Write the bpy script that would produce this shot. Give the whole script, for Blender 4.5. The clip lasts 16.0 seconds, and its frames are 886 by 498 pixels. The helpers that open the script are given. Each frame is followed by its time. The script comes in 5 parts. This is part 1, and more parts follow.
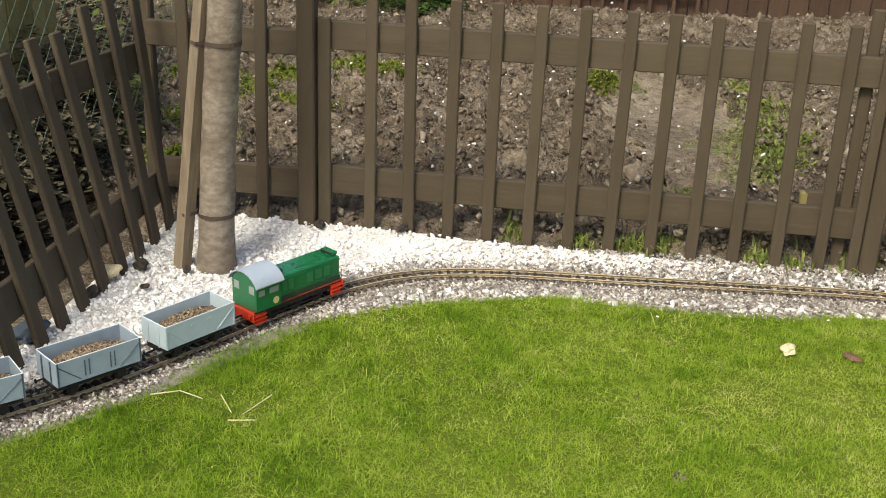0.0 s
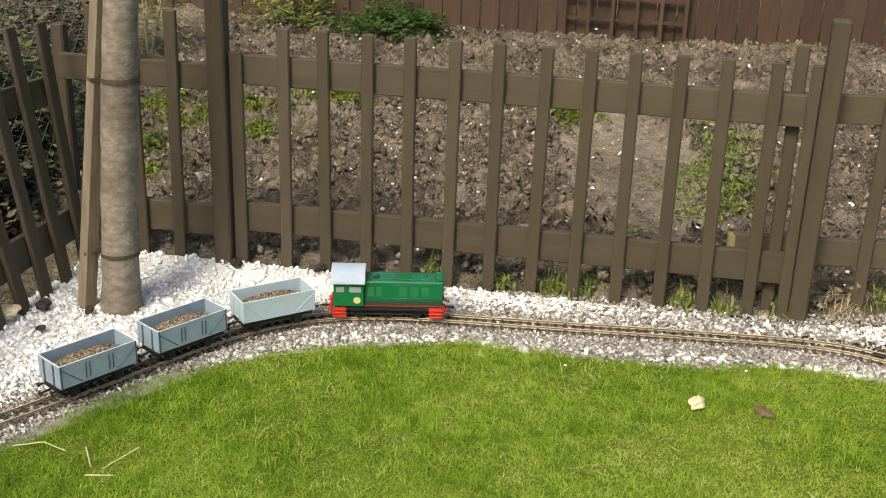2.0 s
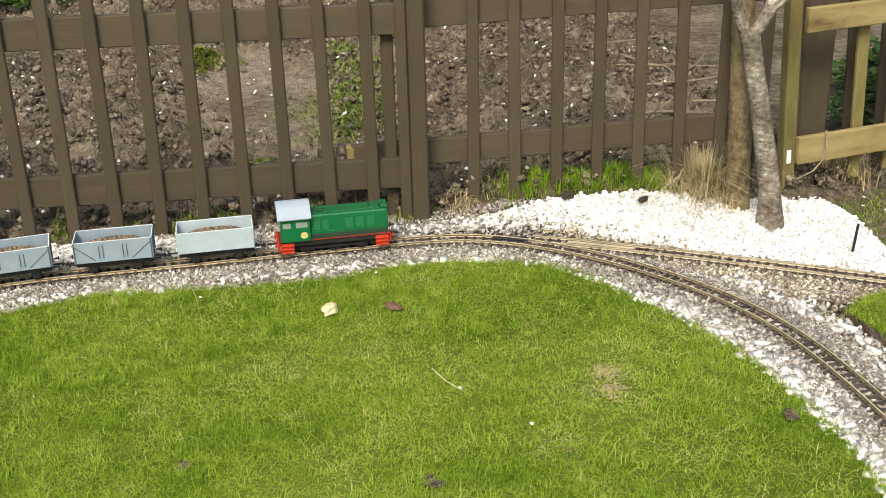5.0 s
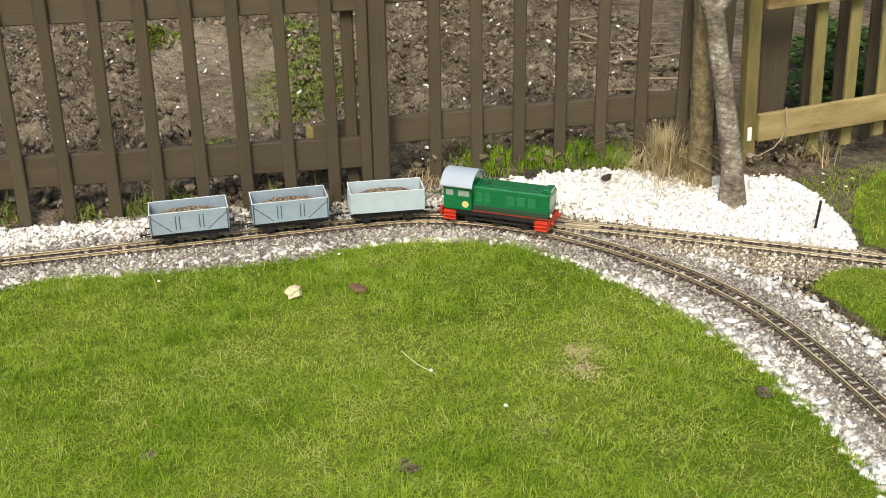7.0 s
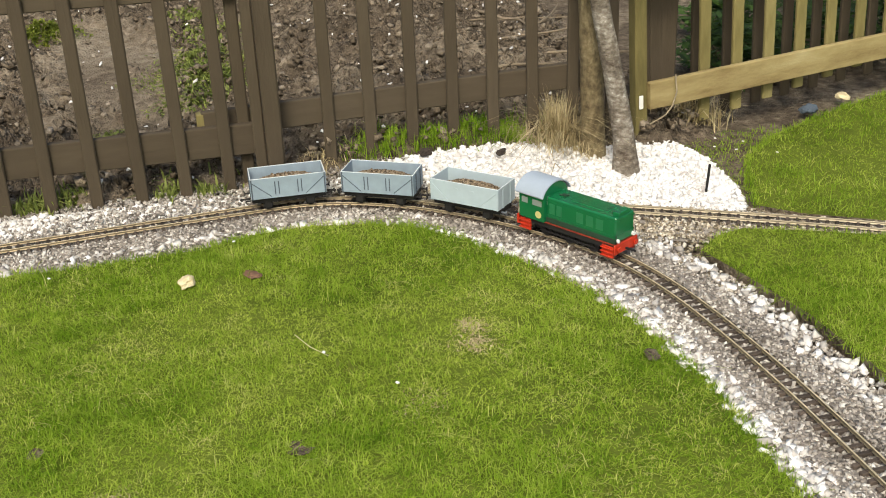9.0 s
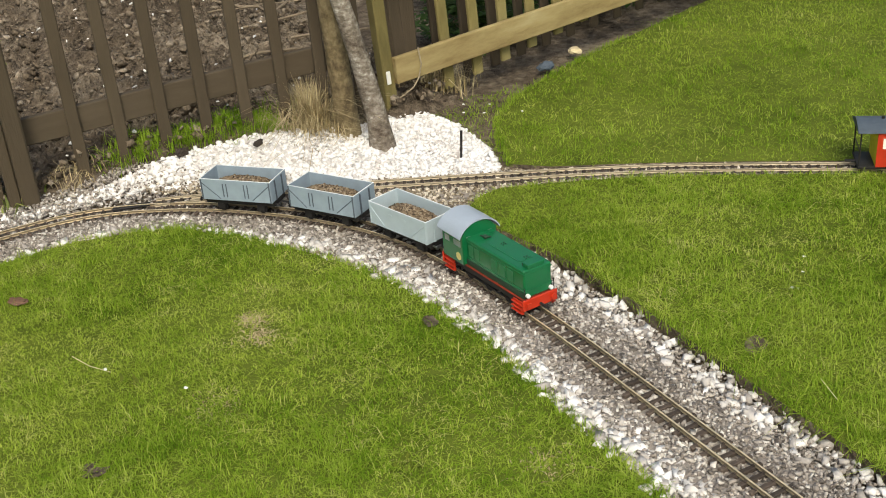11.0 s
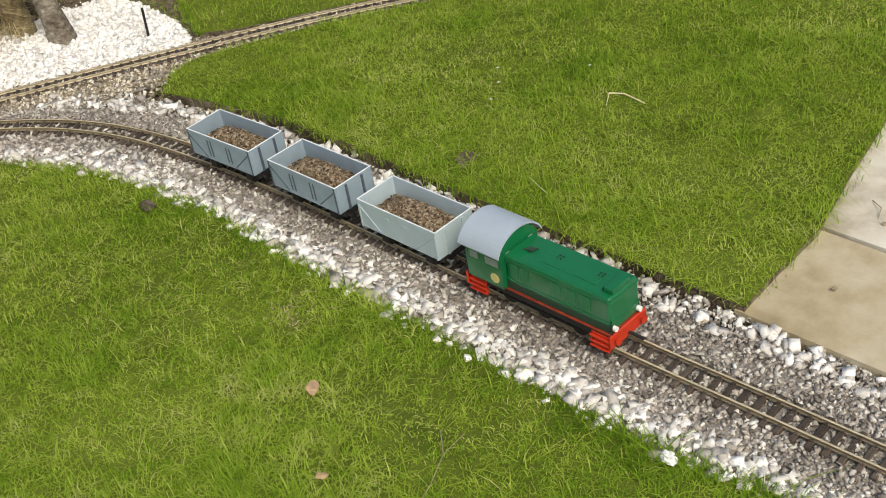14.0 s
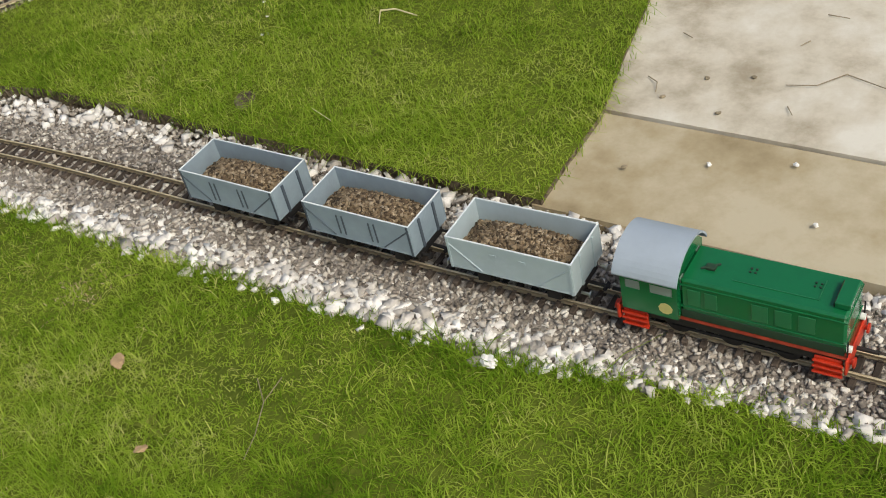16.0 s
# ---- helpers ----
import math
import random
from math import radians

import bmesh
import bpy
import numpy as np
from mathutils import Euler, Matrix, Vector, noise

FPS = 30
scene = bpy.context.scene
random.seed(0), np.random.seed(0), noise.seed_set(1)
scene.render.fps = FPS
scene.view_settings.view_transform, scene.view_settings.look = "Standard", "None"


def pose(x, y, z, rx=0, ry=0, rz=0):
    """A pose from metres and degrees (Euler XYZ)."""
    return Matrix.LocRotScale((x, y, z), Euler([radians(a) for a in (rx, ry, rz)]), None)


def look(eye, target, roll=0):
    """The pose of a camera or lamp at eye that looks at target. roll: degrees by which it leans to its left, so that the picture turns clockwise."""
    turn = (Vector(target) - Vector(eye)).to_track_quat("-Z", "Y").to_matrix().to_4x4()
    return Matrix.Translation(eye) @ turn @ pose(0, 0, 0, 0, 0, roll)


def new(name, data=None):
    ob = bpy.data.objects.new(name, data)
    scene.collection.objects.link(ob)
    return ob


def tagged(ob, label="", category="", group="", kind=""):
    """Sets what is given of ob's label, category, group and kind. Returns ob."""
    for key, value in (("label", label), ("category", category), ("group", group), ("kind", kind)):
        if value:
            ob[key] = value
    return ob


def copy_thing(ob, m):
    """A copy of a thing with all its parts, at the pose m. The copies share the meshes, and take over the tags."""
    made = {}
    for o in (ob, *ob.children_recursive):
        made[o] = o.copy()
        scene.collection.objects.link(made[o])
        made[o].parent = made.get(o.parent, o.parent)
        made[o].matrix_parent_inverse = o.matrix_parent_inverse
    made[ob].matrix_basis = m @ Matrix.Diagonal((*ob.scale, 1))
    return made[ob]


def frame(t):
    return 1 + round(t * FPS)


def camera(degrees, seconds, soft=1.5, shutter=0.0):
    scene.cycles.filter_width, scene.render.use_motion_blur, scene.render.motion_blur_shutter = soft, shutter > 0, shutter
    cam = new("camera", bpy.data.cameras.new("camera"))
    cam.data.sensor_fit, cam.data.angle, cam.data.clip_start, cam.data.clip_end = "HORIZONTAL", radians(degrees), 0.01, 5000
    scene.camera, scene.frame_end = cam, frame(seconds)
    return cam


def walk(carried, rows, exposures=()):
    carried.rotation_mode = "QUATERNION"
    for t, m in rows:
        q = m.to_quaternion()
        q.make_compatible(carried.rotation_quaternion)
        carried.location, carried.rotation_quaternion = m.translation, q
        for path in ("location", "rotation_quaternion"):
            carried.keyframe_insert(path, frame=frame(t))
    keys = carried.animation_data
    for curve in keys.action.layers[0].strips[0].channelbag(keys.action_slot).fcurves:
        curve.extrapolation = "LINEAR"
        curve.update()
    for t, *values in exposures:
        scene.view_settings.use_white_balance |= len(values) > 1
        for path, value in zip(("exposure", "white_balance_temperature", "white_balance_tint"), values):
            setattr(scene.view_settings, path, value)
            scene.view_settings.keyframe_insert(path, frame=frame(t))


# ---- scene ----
cam = camera(42.8, 16.0, 1.0)
PATH = [
    (0, (0.795, -3.667, 1.523), (0.526, -1.833, 0.771), 2.3),
    (0.5, (1.048, -3.577, 1.516), (0.68, -1.76, 0.767), 2.9),
    (1, (1.158, -3.57, 1.55), (0.728, -1.756, 0.824), 1.4),
    (1.5, (1.173, -3.447, 1.535), (0.744, -1.646, 0.779), -0.3),
    (2, (1.183, -3.446, 1.56), (0.842, -1.613, 0.836), 1.9),
    (2.5, (1.223, -3.474, 1.563), (0.913, -1.645, 0.817), 2.1),
    (3, (1.266, -3.469, 1.605), (1.011, -1.649, 0.815), 0.6),
    (3.5, (1.335, -3.458, 1.587), (1.140, -1.646, 0.762), 0.2),
    (4, (1.324, -3.468, 1.594), (1.226, -1.656, 0.754), -0.3),
    (4.5, (1.404, -3.498, 1.531), (1.377, -1.670, 0.720), -1.0),
    (5, (1.457, -3.521, 1.471), (1.619, -1.689, 0.686), -1.5),
    (5.2, (1.435, -3.525, 1.455), (1.664, -1.694, 0.685), -1.2),
    (7.5, (1.394, -3.456, 1.45), (1.663, -1.659, 0.616), -1.0),
    (8, (1.423, -3.456, 1.449), (1.714, -1.666, 0.606), -1.7),
    (8.5, (1.475, -3.469, 1.446), (1.797, -1.68, 0.612), -1.7),
    (9, (1.51, -3.494, 1.436), (1.881, -1.721, 0.589), -2.3),
    (9.5, (1.54, -3.504, 1.429), (1.997, -1.775, 0.532), -3.2),
    (10, (1.52, -3.52, 1.477), (2.148, -1.828, 0.615), -4.1),
    (10.2, (1.501, -3.527, 1.482), (2.177, -1.853, 0.623), -3.8),
    (12.3, (1.531, -3.553, 1.464), (2.33, -2.026, 0.448), -6.3),
    (12.5, (1.534, -3.557, 1.464), (2.35, -2.049, 0.434), -6.6),
    (13, (1.549, -3.583, 1.447), (2.451, -2.151, 0.382), -8.1),
    (13.5, (1.536, -3.606, 1.446), (2.51, -2.267, 0.323), -9.0),
    (14, (1.549, -3.609, 1.435), (2.555, -2.319, 0.285), -10.0),
    (14.5, (1.561, -3.61, 1.426), (2.597, -2.36, 0.258), -10.5),
    (15, (1.553, -3.609, 1.415), (2.631, -2.417, 0.226), -10.4),
    (15.5, (1.545, -3.618, 1.404), (2.673, -2.543, 0.15), -10.1),
    (16, (1.607, -3.632, 1.373), (2.743, -2.599, 0.091), -14.0),
]
EXPOSURES = [(0.0, 0.78, 6800, 5), (3.5, 0.8, 6800, 5), (5.0, 0.76, 6800, 5), (9.0, 0.6, 6800, 5), (12.5, 0.35, 6800, 5), (14.5, 0.33, 6800, 5), (16.0, 0.16, 6800, 5)]
walk(cam, [(t, look(eye, target, roll)) for t, eye, target, roll in PATH], EXPOSURES)

# ---- light ----
world = bpy.data.worlds.new("world")
scene.world = world
world.use_nodes = True
sky = world.node_tree.nodes.new("ShaderNodeTexSky")
sky.sky_type, sky.sun_disc = "NISHITA", False
sky.sun_elevation, sky.sun_rotation = radians(48), radians(200)
sky.air_density, sky.dust_density, sky.ozone_density = 1.0, 4.0, 0.6
bg = world.node_tree.nodes["Background"]
bg.inputs["Strength"].default_value = 0.11
world.node_tree.links.new(sky.outputs[0], bg.inputs[0])
sun = new("sun", bpy.data.lights.new("sun", "SUN"))
sun.data.energy, sun.data.angle, sun.data.color = 1.75, radians(18), (1.0, 0.95, 0.86)
sun.matrix_world = look((-1.1, -3.0, 3.6), (0, 0, 0))

# ---- materials ----


def material(name, ramp, scale=30.0, rough=0.8, bump=0.3, fine=0.0, metal=0.0, island=0.0, obj=0.0, spec=0.3, stretch=(1, 1, 1), bumpscale=0.01, contrast=1.0):
    """Noise-driven colours at two scales, with per-piece variation and relief."""
    m = bpy.data.materials.new(name)
    m.use_nodes = True
    nt = m.node_tree
    n, l = nt.nodes, nt.links
    p = n["Principled BSDF"]
    co = n.new("ShaderNodeTexCoord")
    mp = n.new("ShaderNodeMapping")
    mp.inputs["Scale"].default_value = stretch
    l.new(co.outputs["Object"], mp.inputs[0])
    a = n.new("ShaderNodeTexNoise")
    a.inputs["Scale"].default_value, a.inputs["Detail"].default_value, a.inputs["Roughness"].default_value = scale, 6, 0.62
    b = n.new("ShaderNodeTexNoise")
    b.inputs["Scale"].default_value, b.inputs["Detail"].default_value = scale * 0.13, 3
    l.new(mp.outputs[0], a.inputs[0])
    l.new(mp.outputs[0], b.inputs[0])
    mix = n.new("ShaderNodeMath")
    mix.operation = "MULTIPLY_ADD"
    mix.inputs[1].default_value = 0.55
    l.new(a.outputs[0], mix.inputs[0])
    half = n.new("ShaderNodeMath")
    half.operation = "MULTIPLY"
    half.inputs[1].default_value = 0.45
    l.new(b.outputs[0], half.inputs[0])
    l.new(half.outputs[0], mix.inputs[2])
    last = mix.outputs[0]
    if contrast != 1.0:
        push = n.new("ShaderNodeMath")
        push.operation = "MULTIPLY_ADD"
        push.inputs[1].default_value, push.inputs[2].default_value = contrast, 0.5 - 0.5 * contrast
        l.new(last, push.inputs[0])
        last = push.outputs[0]
    for amount, node, out in ((island, "ShaderNodeNewGeometry", "Random Per Island"), (obj, "ShaderNodeObjectInfo", "Random")):
        if amount:
            g = n.new(node)
            s = n.new("ShaderNodeMath")
            s.operation = "SUBTRACT"
            s.inputs[1].default_value = 0.5
            l.new(g.outputs[out], s.inputs[0])
            k = n.new("ShaderNodeMath")
            k.operation = "MULTIPLY_ADD"
            k.inputs[1].default_value = amount
            l.new(s.outputs[0], k.inputs[0])
            l.new(last, k.inputs[2])
            last = k.outputs[0]
    r = n.new("ShaderNodeValToRGB")
    e = r.color_ramp.elements
    while len(e) < len(ramp):
        e.new(0.5)
    for el, (pos, c) in zip(e, ramp):
        el.position, el.color = pos, (*c, 1)
    l.new(last, r.inputs[0])
    l.new(r.outputs[0], p.inputs["Base Color"])
    p.inputs["Roughness"].default_value, p.inputs["Metallic"].default_value = rough, metal
    p.inputs["Specular IOR Level"].default_value = spec
    if bump:
        f = n.new("ShaderNodeTexNoise")
        f.inputs["Scale"].default_value, f.inputs["Detail"].default_value = fine or scale * 3, 5
        l.new(mp.outputs[0], f.inputs[0])
        bp = n.new("ShaderNodeBump")
        bp.inputs["Strength"].default_value, bp.inputs["Distance"].default_value = bump, bumpscale
        l.new(f.outputs[0], bp.inputs["Height"])
        l.new(bp.outputs[0], p.inputs["Normal"])
    return m


def flat3(c, lo=0.75, hi=1.2):
    return [(0.3, [v * lo for v in c]), (0.7, [v * hi for v in c])]


M_SOIL = material("soil", [(0.2, (0.055, 0.042, 0.029)), (0.5, (0.175, 0.138, 0.1)), (0.8, (0.36, 0.3, 0.225))], 24, 0.95, 1.0, 75, bumpscale=0.035, spec=0.1, contrast=1.8)
M_CLOD = material("soil_clods", [(0.08, (0.05, 0.038, 0.026)), (0.42, (0.16, 0.126, 0.09)), (0.75, (0.29, 0.24, 0.18)), (0.97, (0.46, 0.4, 0.33))], 40, 0.95, 0.8, 120, island=0.55, spec=0.1, contrast=1.4)
M_PATH = material("trodden_soil", [(0.25, (0.13, 0.1, 0.07)), (0.5, (0.235, 0.19, 0.138)), (0.75, (0.34, 0.29, 0.22))], 18, 0.95, 0.9, 90, bumpscale=0.025, spec=0.1, contrast=2.0)
M_DIRT = material("dark_damp_soil", flat3((0.05, 0.04, 0.032), 0.6, 1.5), 50, 0.95, 0.6, 150)
M_TURF = material("turf", [(0.3, (0.06, 0.085, 0.012)), (0.7, (0.16, 0.2, 0.03))], 14, 0.95, 0.6, 90, spec=0.05)
M_GRASS = material("grass_blades", [(0.06, (0.08, 0.155, 0.01)), (0.32, (0.175, 0.3, 0.02)), (0.55, (0.28, 0.415, 0.038)), (0.76, (0.41, 0.52, 0.085)), (0.97, (0.6, 0.58, 0.24))], 13.0, 0.7, 0, island=0.32, spec=0.08, contrast=2.3)
M_WORN = material("worn_pale_grass_blades", [(0.08, (0.18, 0.27, 0.025)), (0.4, (0.33, 0.44, 0.052)), (0.65, (0.46, 0.55, 0.1)), (0.92, (0.66, 0.62, 0.26))], 9.0, 0.75, 0, island=0.45, spec=0.06, contrast=2.0)
M_HAY = material("dry_grass_blades", [(0.3, (0.3, 0.235, 0.115)), (0.7, (0.56, 0.47, 0.28))], 10, 0.8, 0, island=0.5)
M_STRAW = material("pale_straw", flat3((0.66, 0.6, 0.36), 0.8, 1.15), 30, 0.8, 0)
M_MOSS = material("moss_and_weed", [(0.3, (0.09, 0.12, 0.012)), (0.7, (0.24, 0.28, 0.04))], 20, 0.7, 0, island=0.4)
M_WEED = material("weed_leaves", [(0.3, (0.12, 0.155, 0.03)), (0.7, (0.3, 0.34, 0.09))], 20, 0.6, 0.2, island=0.5)
M_BALLAST = material("ballast", [(0.03, (0.12, 0.104, 0.09)), (0.25, (0.235, 0.205, 0.178)), (0.52, (0.38, 0.342, 0.3)), (0.78, (0.53, 0.488, 0.435)), (0.97, (0.78, 0.75, 0.7))], 25, 0.85, 0.3, 300, island=0.85)
M_BED = material("track_bed", [(0.3, (0.16, 0.14, 0.12)), (0.7, (0.4, 0.36, 0.32))], 110, 0.95, 0.9, 160, bumpscale=0.008)
M_BUFF = material("buff_ballast", [(0.05, (0.1, 0.08, 0.055)), (0.28, (0.26, 0.21, 0.145)), (0.6, (0.43, 0.37, 0.275)), (0.93, (0.76, 0.7, 0.6))], 25, 0.85, 0.3, 300, island=0.9)
M_BEDW = material("packed_white_gravel", [(0.3, (0.5, 0.475, 0.45)), (0.7, (0.8, 0.78, 0.76))], 120, 0.9, 0.8, 160)
M_WHITE = material("white_stone", [(0.1, (0.5, 0.46, 0.43)), (0.4, (0.82, 0.8, 0.78)), (0.9, (0.93, 0.92, 0.91))], 20, 0.7, 0.25, 200, island=0.6)
M_FENCE = material("brown_stained_wood", [(0.2, (0.052, 0.039, 0.025)), (0.5, (0.074, 0.057, 0.037)), (0.8, (0.105, 0.083, 0.056))], 11, 0.88, 0.3, 45, stretch=(2, 2, 0.35), obj=0.2)
M_RAILW = material("brown_stained_rail_wood", [(0.2, (0.052, 0.039, 0.025)), (0.5, (0.074, 0.057, 0.037)), (0.8, (0.105, 0.083, 0.056))], 11, 0.88, 0.2, 45, stretch=(0.35, 2, 2), obj=0.2)
M_RAILS = material("brown_stained_side_rail_wood", [(0.2, (0.052, 0.039, 0.025)), (0.5, (0.074, 0.057, 0.037)), (0.8, (0.105, 0.083, 0.056))], 11, 0.88, 0.2, 45, stretch=(2, 0.35, 2), obj=0.2)
M_PINE = material("treated_pine", [(0.2, (0.12, 0.1, 0.036)), (0.5, (0.215, 0.18, 0.068)), (0.8, (0.33, 0.28, 0.125))], 12, 0.8, 0.3, 40, stretch=(1.6, 1.6, 0.4), obj=0.3, contrast=1.4)
M_PINER = material("treated_pine_rail", [(0.18, (0.12, 0.075, 0.03)), (0.38, (0.26, 0.195, 0.085)), (0.6, (0.35, 0.28, 0.13)), (0.85, (0.44, 0.37, 0.2))], 8, 0.8, 0.3, 40, stretch=(0.6, 2.5, 2.2), contrast=2.0)
M_BARK = material("bark", [(0.2, (0.085, 0.066, 0.048)), (0.48, (0.19, 0.156, 0.12)), (0.8, (0.38, 0.335, 0.275))], 30, 0.9, 0.5, 80, stretch=(1, 1, 1.7), bumpscale=0.008, contrast=1.25)
M_BARKR = material("bark_of_fruit_tree", [(0.22, (0.075, 0.056, 0.04)), (0.48, (0.19, 0.16, 0.125)), (0.68, (0.34, 0.305, 0.255)), (0.85, (0.66, 0.64, 0.58))], 55, 0.9, 0.8, 110, stretch=(1, 1, 1.5), bumpscale=0.01, contrast=2.0)
M_BARKS = material("olive_brown_bark", [(0.22, (0.075, 0.056, 0.03)), (0.5, (0.19, 0.148, 0.08)), (0.8, (0.34, 0.28, 0.165))], 48, 0.9, 0.8, 110, stretch=(1, 1, 0.8), bumpscale=0.01, contrast=1.8)
M_WHITEB = material("greyed_white_stone", [(0.1, (0.34, 0.31, 0.28)), (0.42, (0.62, 0.59, 0.56)), (0.9, (0.9, 0.88, 0.86))], 20, 0.75, 0.3, 200, island=0.75)
M_STAKE = material("weathered_stake", flat3((0.24, 0.19, 0.13), 0.6, 1.4), 14, 0.85, 0.4, 40, stretch=(3, 3, 0.4))
M_CONC = material("concrete", [(0.25, (0.36, 0.31, 0.23)), (0.5, (0.58, 0.53, 0.44)), (0.75, (0.7, 0.67, 0.6))], 7, 0.9, 0.35, 120, bumpscale=0.004, contrast=2.4)
M_CONCB = material("stained_concrete", [(0.25, (0.25, 0.195, 0.11)), (0.5, (0.4, 0.33, 0.21)), (0.75, (0.52, 0.46, 0.34))], 6, 0.9, 0.35, 120, bumpscale=0.004, contrast=2.3)
M_GREEN = material("green_paint", flat3((0.006, 0.135, 0.046), 0.9, 1.1), 30, 0.24, 0.04, 200, spec=0.5)
M_GREEN.node_tree.nodes["Principled BSDF"].inputs["Coat Weight"].default_value = 0.35
M_GREEN.node_tree.nodes["Principled BSDF"].inputs["Coat Roughness"].default_value = 0.12
M_PANEL = material("light_green_paint", flat3((0.016, 0.16, 0.062), 0.9, 1.1), 30, 0.4, 0.05, 200, spec=0.5)
M_DARKG = material("dark_green_paint", flat3((0.022, 0.05, 0.03), 0.7, 1.3), 30, 0.6, 0.05, 200)
M_RED = material("red_paint", flat3((0.5, 0.032, 0.01), 0.8, 1.15), 40, 0.45, 0.05, 200, spec=0.5)
M_DULLRED = material("dull_red_paint", flat3((0.22, 0.03, 0.014), 0.5, 1.5), 60, 0.6, 0.05, 200)
M_ROOF = material("pale_grey_roof_paint", flat3((0.36, 0.42, 0.5), 0.9, 1.1), 20, 0.5, 0.05, 150)
M_GREY = material("blue_grey_paint", flat3((0.27, 0.34, 0.4), 0.82, 1.15), 25, 0.6, 0.1, 150)
M_GREYIN = material("weathered_grey_inside", flat3((0.24, 0.28, 0.31), 0.7, 1.2), 25, 0.75, 0.1, 150)
M_AQUA = material("pale_aqua_paint", flat3((0.41, 0.495, 0.54), 0.9, 1.1), 25, 0.55, 0.1, 150)
M_STRAP = material("dark_strapping", flat3((0.07, 0.09, 0.115), 0.8, 1.3), 40, 0.6, 0)
M_EDGE = material("pale_worn_edge", flat3((0.7, 0.75, 0.78), 0.9, 1.1), 60, 0.6, 0)
M_BLACK = material("black_iron", flat3((0.014, 0.013, 0.013), 0.7, 1.8), 60, 0.6, 0.1, 200)
M_STEEL = material("bright_steel", flat3((0.5, 0.5, 0.5), 0.8, 1.1), 60, 0.3, 0, metal=1.0)
M_RAIL = material("tarnished_brass_rail", [(0.3, (0.2, 0.155, 0.095)), (0.7, (0.4, 0.325, 0.21))], 45, 0.45, 0.1, 300, metal=0.5)
M_HEAD = material("worn_bright_rail_head", [(0.3, (0.6, 0.49, 0.3)), (0.7, (0.88, 0.77, 0.54))], 40, 0.36, 0.05, 300, metal=0.4)
M_RAILD = material("dull_brown_rail", [(0.3, (0.3, 0.25, 0.165)), (0.7, (0.52, 0.45, 0.33))], 45, 0.55, 0.1, 300, metal=0.3)
M_SLEEP = material("brown_plastic_sleeper", flat3((0.072, 0.056, 0.045), 0.6, 1.6), 60, 0.8, 0.3, 250, obj=0.3)
M_LOAD = material("brown_gravel_load", [(0.08, (0.05, 0.036, 0.024)), (0.42, (0.165, 0.118, 0.074)), (0.72, (0.27, 0.205, 0.13)), (0.96, (0.42, 0.345, 0.25))], 60, 0.9, 0.2, 300, island=0.9)
M_YELLOW = material("yellow_paint", flat3((0.82, 0.66, 0.05), 0.85, 1.1), 40, 0.5, 0)
M_CREST = material("cream_yellow_crest_paint", flat3((0.6, 0.55, 0.22), 0.8, 1.1), 90, 0.5, 0)
M_WPAINT = material("white_paint", flat3((0.82, 0.82, 0.8), 0.95, 1.04), 40, 0.5, 0)
M_CREAM = material("cream_stone", flat3((0.68, 0.58, 0.36), 0.8, 1.15), 60, 0.8, 0.4, 120)
M_TWIG = material("dead_twig", flat3((0.3, 0.25, 0.17), 0.6, 1.4), 60, 0.85, 0.2)
M_LEAF = material("dead_leaf", flat3((0.15, 0.085, 0.055), 0.6, 1.5), 60, 0.8, 0.2)
M_BUSH = material("dark_green_leaves", flat3((0.05, 0.095, 0.02), 0.6, 1.5), 12, 0.6, 0.2, island=0.5)
M_TANGLE = material("dark_filler_leaves", flat3((0.082, 0.07, 0.042), 0.5, 1.7), 10, 0.9, 0.2, island=0.6)
M_TAN = material("tan_leaf", flat3((0.42, 0.29, 0.17), 0.7, 1.3), 60, 0.8, 0.2)
M_FAR = material("red_brown_fence_wood", flat3((0.07, 0.042, 0.027), 0.6, 1.4), 6, 0.85, 0.4, 40, stretch=(3, 3, 0.4), obj=0.2)
M_MESH = material("green_wire", flat3((0.1, 0.14, 0.105), 0.8, 1.2), 40, 0.6, 0)
M_RUBBER = material("brown_strap", flat3((0.075, 0.055, 0.04)), 40, 0.8, 0)
m = bpy.data.materials.new("cab_glass")
m.use_nodes = True
m.node_tree.nodes["Principled BSDF"].inputs["Base Color"].default_value = (0.6, 0.68, 0.66, 1)
m.node_tree.nodes["Principled BSDF"].inputs["Roughness"].default_value = 0.08
m.node_tree.nodes["Principled BSDF"].inputs["Transmission Weight"].default_value = 0.6
M_GLASS = m

for m, share in ((M_GRASS, 0.4), (M_WORN, 0.4), (M_BUSH, 0.3), (M_WEED, 0.3), (M_MOSS, 0.3)):
    nt = m.node_tree
    thin = nt.nodes.new("ShaderNodeBsdfTranslucent")
    both = nt.nodes.new("ShaderNodeMixShader")
    both.inputs[0].default_value = share
    p = nt.nodes["Principled BSDF"]
    nt.links.new(p.inputs["Base Color"].links[0].from_socket, thin.inputs["Color"])
    nt.links.new(p.outputs[0], both.inputs[1])
    nt.links.new(thin.outputs[0], both.inputs[2])
    nt.links.new(both.outputs[0], nt.nodes["Material Output"].inputs["Surface"])

# ---- mesh helpers ----


